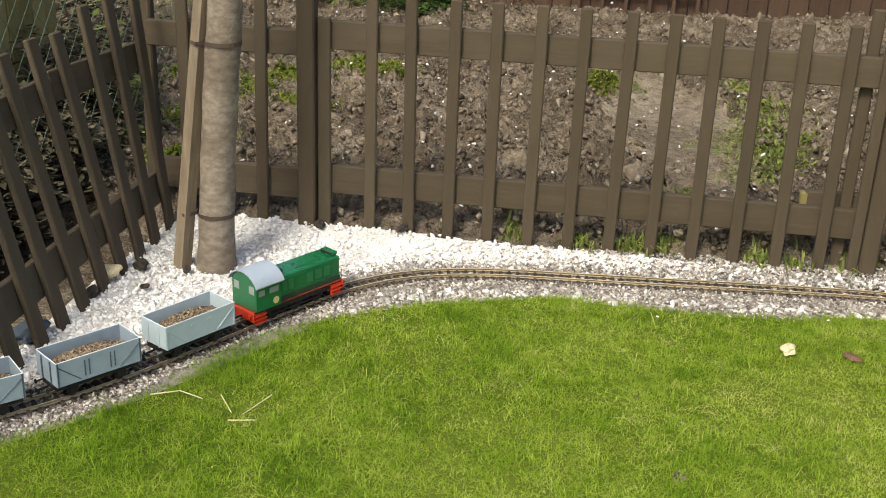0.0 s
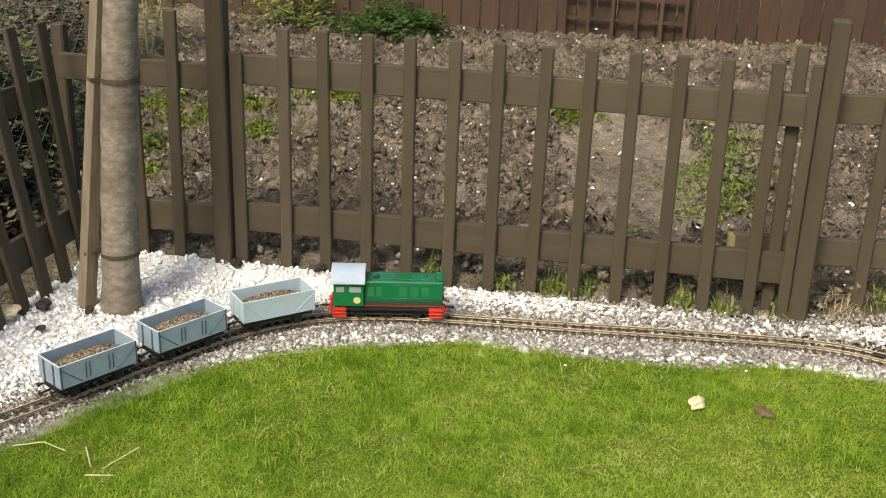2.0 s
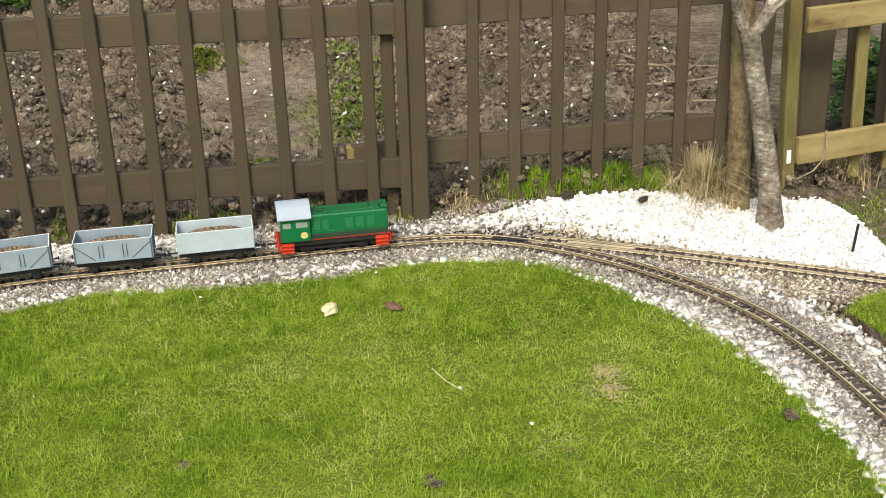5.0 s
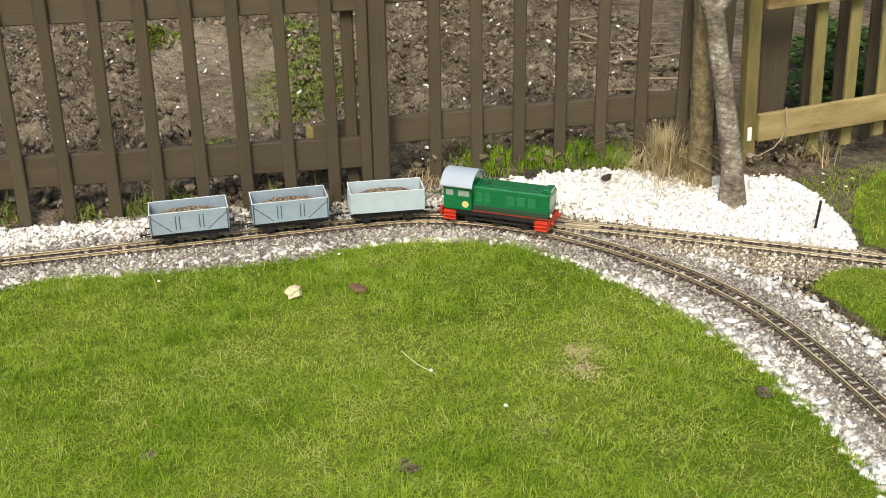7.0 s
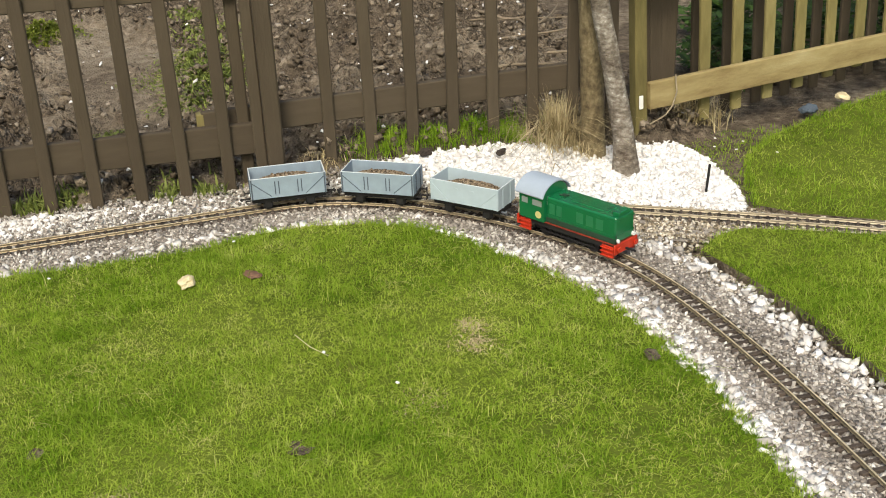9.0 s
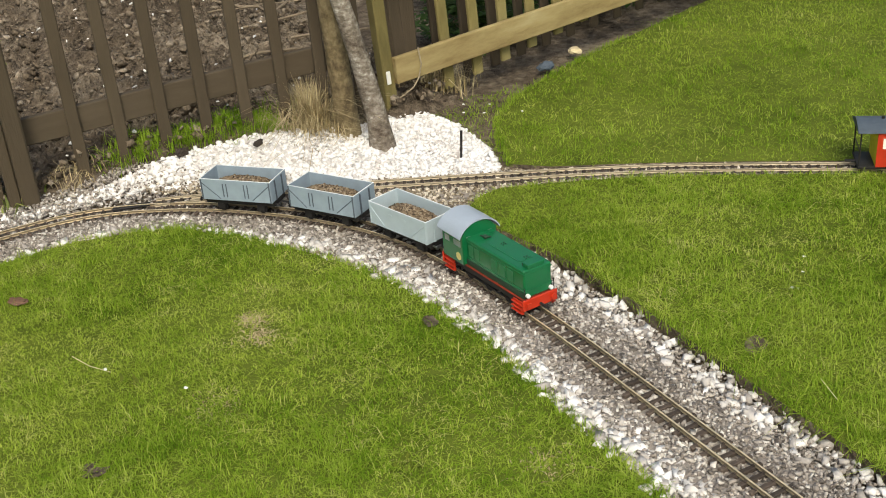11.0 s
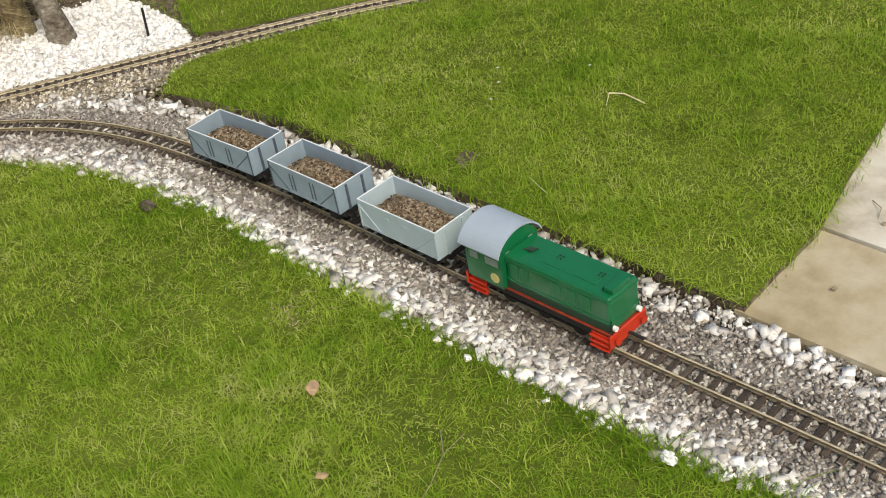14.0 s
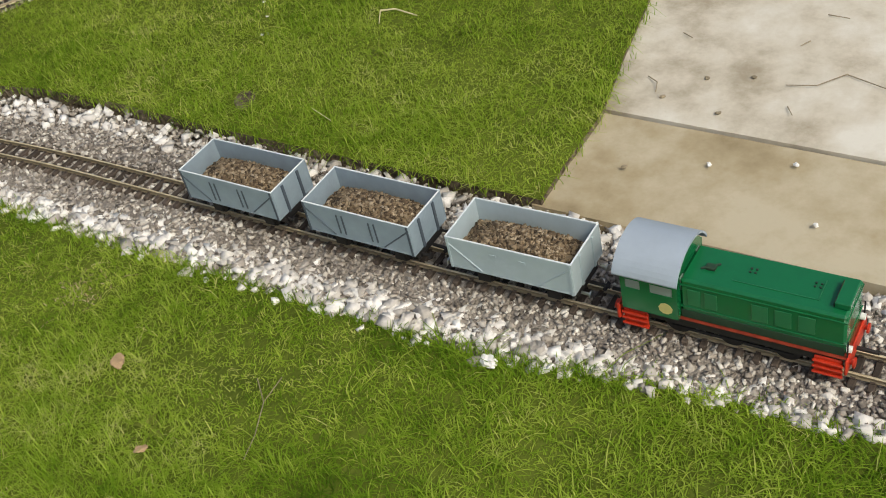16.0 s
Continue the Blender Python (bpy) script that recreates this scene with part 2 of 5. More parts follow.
def box(bm, x0, x1, y0, y1, z0, z1, bevel=0.0, m=None):
    r = bmesh.ops.create_cube(bm, size=1.0, matrix=Matrix.Translation(((x0 + x1) / 2, (y0 + y1) / 2, (z0 + z1) / 2)) @ Matrix.Diagonal((x1 - x0, y1 - y0, z1 - z0, 1)))
    vs = r["verts"]
    if bevel:
        es = list({e for v in vs for e in v.link_edges})
        out = bmesh.ops.bevel(bm, geom=es, offset=bevel, segments=1, affect="EDGES")
        vs = list({v for f in out["faces"] for v in f.verts} | {v for v in vs if v.is_valid})
    if m is not None:
        bmesh.ops.transform(bm, matrix=m, verts=vs)
    return vs


def rod(bm, a, b, r0, r1=None, seg=8):
    a, b = Vector(a), Vector(b)
    d = b - a
    q = d.to_track_quat("Z", "Y").to_matrix().to_4x4()
    bmesh.ops.create_cone(bm, cap_ends=True, segments=seg, radius1=r0, radius2=r0 if r1 is None else r1, depth=d.length, matrix=Matrix.Translation((a + b) / 2) @ q)


def mesh_of(name, bm, mat, smooth=False):
    me = bpy.data.meshes.new(name)
    bm.to_mesh(me)
    bm.free()
    me.materials.append(mat)
    if smooth:
        me.polygons.foreach_set("use_smooth", [True] * len(me.polygons))
    return me


def part(name, bm, mat, parent=None, label="", m=None, smooth=False):
    ob = new(name, mesh_of(name, bm, mat, smooth) if isinstance(bm, bmesh.types.BMesh) else bm)
    if parent is not None:
        ob.parent = parent
    if m is not None:
        ob.matrix_basis = m
    if label:
        ob["label"] = label
    return ob


def raw(name, verts, faces, mat, smooth=False):
    """A mesh from numpy arrays; all faces have the same number of corners."""
    me = bpy.data.meshes.new(name)
    k = faces.shape[1]
    me.vertices.add(len(verts))
    me.vertices.foreach_set("co", verts.astype(np.float32).ravel())
    me.loops.add(faces.size)
    me.loops.foreach_set("vertex_index", faces.astype(np.int32).ravel())
    me.polygons.add(len(faces))
    me.polygons.foreach_set("loop_start", np.arange(0, faces.size, k, dtype=np.int32))
    if smooth:
        me.polygons.foreach_set("use_smooth", np.ones(len(faces), bool))
    me.update(calc_edges=True)
    me.materials.append(mat)
    return new(name, me)


def empty(name, label, category, m=None, group=""):
    ob = new(name)
    ob.empty_display_size = 0.05
    if m is not None:
        ob.matrix_basis = m
    return tagged(ob, label, category, group)


rng = np.random.default_rng(7)


def smooth01(a, b, v):
    t = np.clip((v - a) / (b - a), 0, 1)
    return t * t * (3 - 2 * t)


def dense(pts, n=24):
    """A smooth line through rough points: places, and the length along it."""
    p = np.array(pts, float)
    p = np.vstack([2 * p[0] - p[1], p, 2 * p[-1] - p[-2]])
    out = []
    for i in range(1, len(p) - 2):
        for k in range(n):
            t = k / n
            a, b, c, d = p[i - 1 : i + 3]
            out.append(((1 - t) ** 3 * a + (3 * t**3 - 6 * t * t + 4) * b + (-3 * t**3 + 3 * t * t + 3 * t + 1) * c + t**3 * d) / 6)
    q = np.array(out)
    return q, np.r_[0, np.cumsum(np.linalg.norm(np.diff(q, axis=0), axis=1))]


def at_length(line, s):
    q, l = line
    return np.array([np.interp(s, l, q[:, 0]), np.interp(s, l, q[:, 1])])


def inside(pts, poly):
    x, y = pts[:, 0], pts[:, 1]
    hit = np.zeros(len(pts), bool)
    px, py = poly[:, 0], poly[:, 1]
    j = len(poly) - 1
    for i in range(len(poly)):
        c = ((py[i] > y) != (py[j] > y)) & (x < (px[j] - px[i]) * (y - py[i]) / (py[j] - py[i] + 1e-12) + px[i])
        hit ^= c
        j = i
    return hit


def dist_to(pts, q):
    best = np.full(len(pts), 9.0)
    for i in range(0, len(q), 6):
        best = np.minimum(best, np.hypot(pts[:, 0] - q[i, 0], pts[:, 1] - q[i, 1]))
    return best


# ---- plan ----
RAIL = 0.03
MAIN = dense([(-1.685, -2.604), (-1.356, -2.186), (-1.036, -1.806), (-0.796, -1.516), (-0.533, -1.264), (-0.334, -0.957), (-0.146, -0.632), (-0.016, -0.433), (0.138, -0.287), (0.31, -0.21), (0.5, -0.17),
              (0.69, -0.155), (1.06, -0.118), (1.3, -0.092), (1.56, -0.068), (1.75, -0.052), (1.91, -0.076), (2.08, -0.16), (2.235, -0.27), (2.375, -0.41), (2.503, -0.572), (2.61, -0.76),
              (2.677, -0.99), (2.714, -1.27), (2.735, -1.52), (2.745, -1.75), (2.756, -2.05), (2.764, -2.3), (2.772, -2.55), (2.79, -2.83), (2.8, -3.05), (2.815, -3.35), (2.83, -3.75), (2.85, -4.4)])
SIDING = dense([(1.56, -0.068), (1.75, -0.052), (1.92, -0.067), (2.08, -0.115), (2.24, -0.18), (2.40, -0.255), (2.56, -0.33), (2.72, -0.41), (2.88, -0.49), (3.04, -0.575),
                (3.2, -0.655), (3.42, -0.775), (3.66, -0.93), (3.97, -1.15), (4.3, -1.40), (4.7, -1.7), (5.3, -2.15)])
LAWN = np.array([(-1.45, -2.45), (-0.936, -1.916), (-0.607, -1.486), (-0.499, -1.364), (-0.407, -1.247), (-0.342, -1.134), (-0.286, -1.012), (-0.221, -0.867), (-0.117, -0.721), (0.018, -0.607),
                 (0.168, -0.497), (0.34, -0.415), (0.52, -0.345), (0.69, -0.29), (0.88, -0.305), (1.15, -0.31), (1.42, -0.285), (1.6, -0.22), (1.76, -0.2), (1.94, -0.24),
                 (2.11, -0.29), (2.23, -0.45), (2.37, -0.7), (2.47, -0.9), (2.54, -1.11), (2.575, -1.38), (2.58, -1.6), (2.57, -1.84), (2.585, -2.05), (2.595, -2.26),
                 (2.6, -2.45), (2.605, -2.6), (2.61, -2.74), (2.64, -2.89), (2.67, -3.05), (2.7, -3.25), (2.72, -3.5), (2.74, -4.6), (-1.9, -4.6), (-1.9, -3.05)])
LAWN2 = np.array([(2.84, -0.77), (2.93, -0.69), (3.02, -0.665), (3.2, -0.74), (3.42, -0.85), (3.66, -1.005), (3.97, -1.225), (4.3, -1.475), (4.7, -1.78), (5.3, -2.23), (5.5, -2.3), (4.08, -2.45),
                  (3.66, -2.54), (3.5, -2.575), (3.28, -2.63), (3.1, -2.64), (2.99, -2.65), (2.98, -2.4), (2.97, -2.1), (2.96, -1.8), (2.96, -1.5), (2.94, -1.2), (2.89, -0.97)])
LAWN3 = np.array([(3.15, -0.5), (3.2, -0.36), (3.3, -0.12), (3.44, 0.02), (3.6, 0.12), (3.85, 0.25), (4.26, 0.42), (5.5, 0.9), (7.5, 1.2), (7.5, -3.5), (5.35, -2.06), (4.3, -1.325),
                  (3.97, -1.075), (3.66, -0.855), (3.42, -0.7), (3.25, -0.6)])


def bank(x, y):
    """The gravel and soil rise towards the fence."""
    x, y = np.asarray(x, float), np.asarray(y, float)
    top = 0.045 + 0.06 * smooth01(1.65, 2.2, x) - 0.085 * smooth01(2.45, 2.95, x) - 0.015 * smooth01(3.05, 3.5, x)
    foot = np.where(x < 2.0, -0.07, -0.07 - (x - 2.0) * 0.42)
    return top * smooth01(foot, 0.06, y)


def soil_mask(x, y):
    return smooth01(0.06, 0.2, y) * (1 - smooth01(3.1, 3.4, x))


def soil_lump(x, y):
    """Dug clods, with a smoother trodden strip and a far level bed."""
    v = Vector((x, y, 0))
    trod = min(1.0, max(0.0, math.hypot((x - 1.12 + 0.1 * (y - 1.6)) / 0.33, (y - 1.65) / 1.15) - 0.4) / 0.6)
    return 0.03 * noise.noise(v * 1.7) + trod * (0.05 * noise.noise(v * 6.0) + 0.075 * abs(noise.noise(v * 10)) + 0.065 * abs(noise.noise(v * 21)) + 0.026 * noise.noise(v * 43))


# ---- ground ----
def spread(lo, hi, step, far):
    inner = np.arange(lo, hi + step / 2, step)
    out = [far]
    while out[-1] > 0.3:
        out.append(out[-1] * 0.55)
    out = np.array(out)
    return np.r_[lo - out, inner, hi + out[::-1]]


def build_ground():
    xs, ys = spread(-2.2, 4.6, 0.018, 400.0), spread(-4.2, 5.0, 0.018, 400.0)
    X, Y = np.meshgrid(xs, ys)
    x, y = X.ravel(), Y.ravel()
    z = bank(x, y) - 0.012
    mask = soil_mask(x, y)
    near = (mask > 0) & (np.abs(x) < 6) & (y < 6)
    lump = np.zeros(len(x))
    for i in np.nonzero(near)[0]:
        lump[i] = soil_lump(x[i], y[i])
    z = z + mask * (lump + 0.01)
    n, k = len(xs), len(ys)
    idx = np.arange(n * k).reshape(k, n)
    f = np.stack([idx[:-1, :-1], idx[:-1, 1:], idx[1:, 1:], idx[1:, :-1]], -1).reshape(-1, 4)
    ob = raw("ground", np.stack([x, y, z], 1), f, M_SOIL, True)
    tagged(ob, "dark brown dug garden soil with lumps", "ground", kind="structure")


build_ground()


def slab(name, poly, z0, z1, mat, label, category):
    bm = bmesh.new()
    vs = [bm.verts.new((px, py, z1)) for px, py in poly]
    f = bm.faces.new(vs)
    if f.normal.z < 0:
        f.normal_flip()
    r = bmesh.ops.extrude_face_region(bm, geom=[f])
    bmesh.ops.translate(bm, vec=(0, 0, z0 - z1), verts=[e for e in r["geom"] if isinstance(e, bmesh.types.BMVert)])
    bmesh.ops.triangulate(bm, faces=bm.faces[:])
    bmesh.ops.recalc_face_normals(bm, faces=bm.faces[:])
    ob = part(name, bm, mat)
    if mat is M_TURF:
        ob.data.materials.append(M_SOIL)
        ob.data.polygons.foreach_set("material_index", [0 if p.normal.z > 0.5 else 1 for p in ob.data.polygons])
    return tagged(ob, label, category, kind="structure")


slab("lawn", LAWN, -0.03, 0.004, M_TURF, "short green garden lawn inside the track curve", "lawn")
slab("lawn", LAWN2, -0.03, 0.026, M_TURF, "green lawn between the main track and siding", "lawn")
slab("lawn", LAWN3, -0.03, 0.018, M_TURF, "green lawn behind the siding by the fence", "lawn")
slab("pavement", np.array([(3.307, -2.6), (3.77, -2.49), (4.4, -2.35), (5.5, -2.17), (5.5, -4.2), (3.327, -4.2)]), -0.05, 0.018, M_CONC, "pale weathered concrete path slab with stains", "path")
slab("pavement", np.array([(2.985, -2.63), (3.301, -2.612), (3.321, -4.2), (3.03, -4.2)]), -0.05, 0.013, M_CONCB, "brown stained concrete path edge slab", "path")


def ribbon(line, half, z, name, mat, label, category, s0=0.0, s1=99.0):
    q, l = line
    keep = (l >= s0) & (l <= s1)
    q = q[keep][::4]
    t = np.gradient(q, axis=0)
    t /= np.linalg.norm(t, axis=1)[:, None]
    nrm = np.stack([-t[:, 1], t[:, 0]], 1)
    cols = [(-half - 0.09, z - 0.02), (-half, z), (half, z), (half + 0.09, z - 0.02)]
    v = np.concatenate([np.c_[q + nrm * o, np.full(len(q), h)] for o, h in cols])
    n = len(q)
    f = np.array([(c * n + i, c * n + i + 1, (c + 1) * n + i + 1, (c + 1) * n + i) for c in range(3) for i in range(n - 1)])
    ob = raw(name, v, f, mat, True)
    return tagged(ob, label, category, kind="structure")


ribbon(MAIN, 0.085, 0.0115, "track_bed", M_BED, "grey gravel bed under the main track", "track bed")
ribbon(SIDING, 0.05, 0.0105, "track_bed", M_BED, "buff gravel bed under the siding", "track bed")

# ---- stones, soil lumps and grass ----
ICO = bmesh.new()
bmesh.ops.create_icosphere(ICO, subdivisions=1, radius=1.0)
ICO_V = np.array([v.co[:] for v in ICO.verts])
ICO_F = np.array([[v.index for v in f.verts] for f in ICO.faces])
ICO.free()
CHIP_V = np.array([(x, y, z) for x in (-0.62, 0.62) for y in (-0.62, 0.62) for z in (-0.62, 0.62)])
CHIP_F = np.array([(0, 1, 3), (0, 3, 2), (4, 6, 7), (4, 7, 5), (0, 4, 5), (0, 5, 1), (2, 3, 7), (2, 7, 6), (0, 2, 6), (0, 6, 4), (1, 5, 7), (1, 7, 3)])


def stones(name, xy, z, size, mat, label, category, flat=0.65, rough=0.42, parent=None, chip=False):
    """Many loose stones as one mesh: worn ones, or broken chips."""
    n = len(xy)
    shape_v, shape_f = (CHIP_V, CHIP_F) if chip else (ICO_V, ICO_F)
    k = len(shape_v)
    ax = size[:, None] * rng.uniform([0.75, 0.45, flat * 0.6], [1.45, 0.95, flat * 1.15], (n, 3))
    v = shape_v[None] * (1 + rng.uniform(-rough, rough, (n, k, 1)))
    if chip:
        v = v + rng.uniform(-0.22, 0.22, (n, k, 3))
    v = v * ax[:, None, :]
    a = rng.uniform(0, 6.283, n)
    tilt = rng.normal(0, 0.5, n)
    c, s = np.cos(tilt)[:, None], np.sin(tilt)[:, None]
    v = np.stack([v[..., 0] * c + v[..., 2] * s, v[..., 1], -v[..., 0] * s + v[..., 2] * c], -1)
    c, s = np.cos(a)[:, None], np.sin(a)[:, None]
    v = np.stack([v[..., 0] * c - v[..., 1] * s, v[..., 0] * s + v[..., 1] * c, v[..., 2]], -1)
    v = v + np.c_[xy, z][:, None, :]
    f = shape_f[None] + (np.arange(n) * k)[:, None, None]
    ob = raw(name, v.reshape(-1, 3), f.reshape(-1, 3), mat)
    if parent is not None:
        ob.parent = parent
    return tagged(ob, label, category, kind="stuff")


def scatter(n, x0, x1, y0, y1):
    return np.stack([rng.uniform(x0, x1, n), rng.uniform(y0, y1, n)], 1)


def near_line(line, n, half, s0=0.0, s1=99.0):
    q, l = line
    s = rng.uniform(s0, min(s1, l[-1]), n)
    p = np.stack([np.interp(s, l, q[:, 0]), np.interp(s, l, q[:, 1])], 1)
    p2 = np.stack([np.interp(s + 0.01, l, q[:, 0]), np.interp(s + 0.01, l, q[:, 1])], 1)
    t = (p2 - p) / 0.01
    o = rng.uniform(-half, half, n)
    return p + np.stack([-t[:, 1], t[:, 0]], 1) * o[:, None], o


def build_gravel():
    p, o = near_line(MAIN, 62000, 0.21, 0.8, 8.6)
    keep = ~inside(p, LAWN) & ~inside(p, LAWN2) & ~((p[:, 0] > 2.99) & (p[:, 1] < -2.6)) & (np.abs(np.abs(o) - 0.0235) > 0.006)
    p, o = p[keep], o[keep]
    z = bank(p[:, 0], p[:, 1]) + rng.uniform(-0.003, 0.003, len(p)) + 0.0135 * (1 - smooth01(0.06, 0.17, np.abs(o)))
    stones("ballast", p, z, 0.0034 + 0.0052 * rng.random(len(p)) ** 1.5, M_BALLAST, "small grey and buff ballast chippings along the track", "gravel", 0.75, 0.35, chip=True)
    p, o = near_line(SIDING, 16000, 0.13, 0.45, 3.8)
    d = dist_to(p, MAIN[0])
    keep = (d > 0.1) & ~inside(p, LAWN2) & ~inside(p, LAWN3) & (np.abs(np.abs(o) - 0.0235) > 0.006)
    p, o = p[keep], o[keep]
    fill = scatter(5200, 2.15, 2.95, -1.0, -0.2)
    fill = fill[(dist_to(fill, MAIN[0]) < 0.33) & (dist_to(fill, MAIN[0]) > 0.1) & ~inside(fill, LAWN) & ~inside(fill, LAWN2) & (fill[:, 1] < np.interp(fill[:, 0], SIDING[0][:, 0], SIDING[0][:, 1]))]
    p = np.vstack([p, fill])
    dz = 0.014 * (1 - smooth01(0.045, 0.1, dist_to(p, SIDING[0])))
    stones("ballast", p, bank(p[:, 0], p[:, 1]) + rng.uniform(-0.004, 0.003, len(p)) + dz, rng.uniform(0.0035, 0.0078, len(p)), M_BUFF, "small buff ballast chippings round the siding", "gravel", 0.75, 0.35, chip=True)
    # white stones: along the fence, round the trees and along the lawn edges
    zone_l = np.array([(-0.8, -0.95), (-0.8, -0.44), (-0.77, -0.02), (-0.6, 0.06), (-0.27, 0.07), (0.2, 0.05), (0.9, 0.035), (1.5, 0.03), (1.85, 0.04), (1.9, -0.01), (1.72, 0.0),
                       (1.55, -0.03), (1.3, -0.055), (1.0, -0.075), (0.69, -0.1), (0.45, -0.12), (0.253, -0.172), (0.058, -0.287), (-0.088, -0.43), (-0.277, -0.72), (-0.489, -1.074), (-0.72, -1.2), (-0.886, -1.406)])
    zone_r = np.array([(1.74, 0.0), (1.95, 0.03), (2.2, 0.05), (2.6, 0.06), (2.85, 0.12), (3.0, 0.19), (3.12, 0.16), (3.18, -0.08), (3.17, -0.34), (3.12, -0.5), (3.02, -0.5), (2.88, -0.42),
                       (2.72, -0.34), (2.56, -0.26), (2.4, -0.18), (2.24, -0.1), (2.08, -0.04), (1.92, -0.005)])
    for zone, box4 in ((zone_l, (-0.97, 1.95, -1.4, 0.08)), (zone_r, (1.7, 3.22, -0.55, 0.2))):
        xs, ys = np.arange(box4[0], box4[1], 0.02), np.arange(box4[2], box4[3], 0.02)
        X, Y = np.meshgrid(xs, ys)
        idx = np.arange(X.size).reshape(X.shape)
        f = np.stack([idx[:-1, :-1], idx[:-1, 1:], idx[1:, 1:], idx[1:, :-1]], -1).reshape(-1, 4)
        xy = np.stack([X.ravel(), Y.ravel()], 1)
        f = f[inside(xy[f].mean(1), zone)]
        ob = raw("gravel_bed", np.c_[xy, bank(xy[:, 0], xy[:, 1]) + 0.001 + rng.uniform(0, 0.003, len(xy))], f, M_BEDW)
        tagged(ob, "packed white gravel under the loose pebbles", "gravel bed", kind="structure")
    a = scatter(26000, -0.95, 1.95, -1.4, 0.08)
    a = a[inside(a, zone_l)]
    b = scatter(17000, 1.7, 3.2, -0.55, 0.2)
    b = b[inside(b, zone_r)]
    p = np.vstack([a, b])
    stones("white_pebbles", p, bank(p[:, 0], p[:, 1]) + rng.uniform(-0.003, 0.009, len(p)), 0.0045 + 0.009 * rng.random(len(p)) ** 1.6, M_WHITE, "bright white pebbles spread along the fence and trees", "gravel", 0.7)
    e = []
    for n, off, s0, s1 in ((1300, 0.112, 5.9, 8.6), (700, 0.145, 5.9, 8.6), (320, 0.13, 4.9, 5.9), (520, -0.165, 5.4, 8.6), (300, -0.19, 5.4, 8.6), (380, 0.12, 2.4, 4.8), (150, 0.11, 1.2, 2.4)):
        s = rng.uniform(s0, s1, n)
        for si in s:
            c = at_length(MAIN, si)
            t = at_length(MAIN, si + 0.02) - c
            t /= np.linalg.norm(t)
            e.append(c + np.array([t[1], -t[0]]) * (off + rng.normal(0, 0.022)))
    e = np.array(e)
    e = e[~inside(e, LAWN - np.array([0.02, 0.0])) & ~inside(e, LAWN2 + np.array([0.02, 0])) & ~((e[:, 0] > 2.985) & (e[:, 1] < -2.62)) & (dist_to(e, MAIN[0]) > 0.055)]
    stones("white_pebbles", e, bank(e[:, 0], e[:, 1]) + rng.uniform(0.001, 0.006, len(e)), 0.0055 + 0.014 * rng.random(len(e)) ** 1.5, M_WHITEB, "white stones edging the ballast beside the lawn", "gravel", 0.8, 0.35, chip=True)


build_gravel()


def on_path(x, y):
    """How far along a place is from the trodden strip's middle (0) to its edge (1)."""
    return np.hypot((x - 1.12 + 0.1 * (y - 1.6)) / 0.33, (y - 1.65) / 1.15)


def build_clods():
    p = scatter(80000, -1.8, 4.2, 0.1, 4.8)
    p = p[(soil_mask(p[:, 0], p[:, 1]) > 0.3) & (rng.random(len(p)) < np.where(p[:, 1] > 2.6, 0.45, 1.0))]
    p = p[(on_path(p[:, 0], p[:, 1]) > 1) | (rng.random(len(p)) < 0.5)]
    size = 0.0028 + 0.02 * rng.random(len(p)) ** 6
    z = bank(p[:, 0], p[:, 1])
    for i, (x, y) in enumerate(p):
        z[i] += soil_lump(x, y)
    stones("soil_clods", p, z + size * 0.25, size, M_CLOD, "crumbled brown clods of freshly dug soil", "soil", 0.8, 0.5, chip=True)
    k = rng.choice(len(p), 420, replace=False)
    stones("soil_pebbles", p[k] + 0.02, z[k] + 0.02, rng.uniform(0.004, 0.012, 420), M_WHITE, "small pale pebbles lying in the dug soil", "pebbles")
    # bare trodden strip across the dug bed
    xs, ys = np.arange(0.55, 1.85, 0.02), np.arange(0.4, 2.95, 0.02)
    X, Y = np.meshgrid(xs, ys)
    xy = np.stack([X.ravel(), Y.ravel()], 1)
    zz = bank(xy[:, 0], xy[:, 1]) + np.array([soil_lump(a, b) + 0.012 for a, b in xy])
    idx = np.arange(X.size).reshape(X.shape)
    f = np.stack([idx[:-1, :-1], idx[:-1, 1:], idx[1:, 1:], idx[1:, :-1]], -1).reshape(-1, 4)
    mid = xy[f].mean(1)
    edge = np.array([0.25 * noise.noise(Vector((a * 5, b * 5, 2.0))) for a, b in mid])
    f = f[on_path(mid[:, 0], mid[:, 1]) + edge < 0.95]
    strip = raw("trodden_path", np.c_[xy, zz - 0.009 + 0.006], f, M_PATH, True)
    tagged(strip, "smooth tan trodden strip across the dug soil", "path", kind="structure")


build_clods()


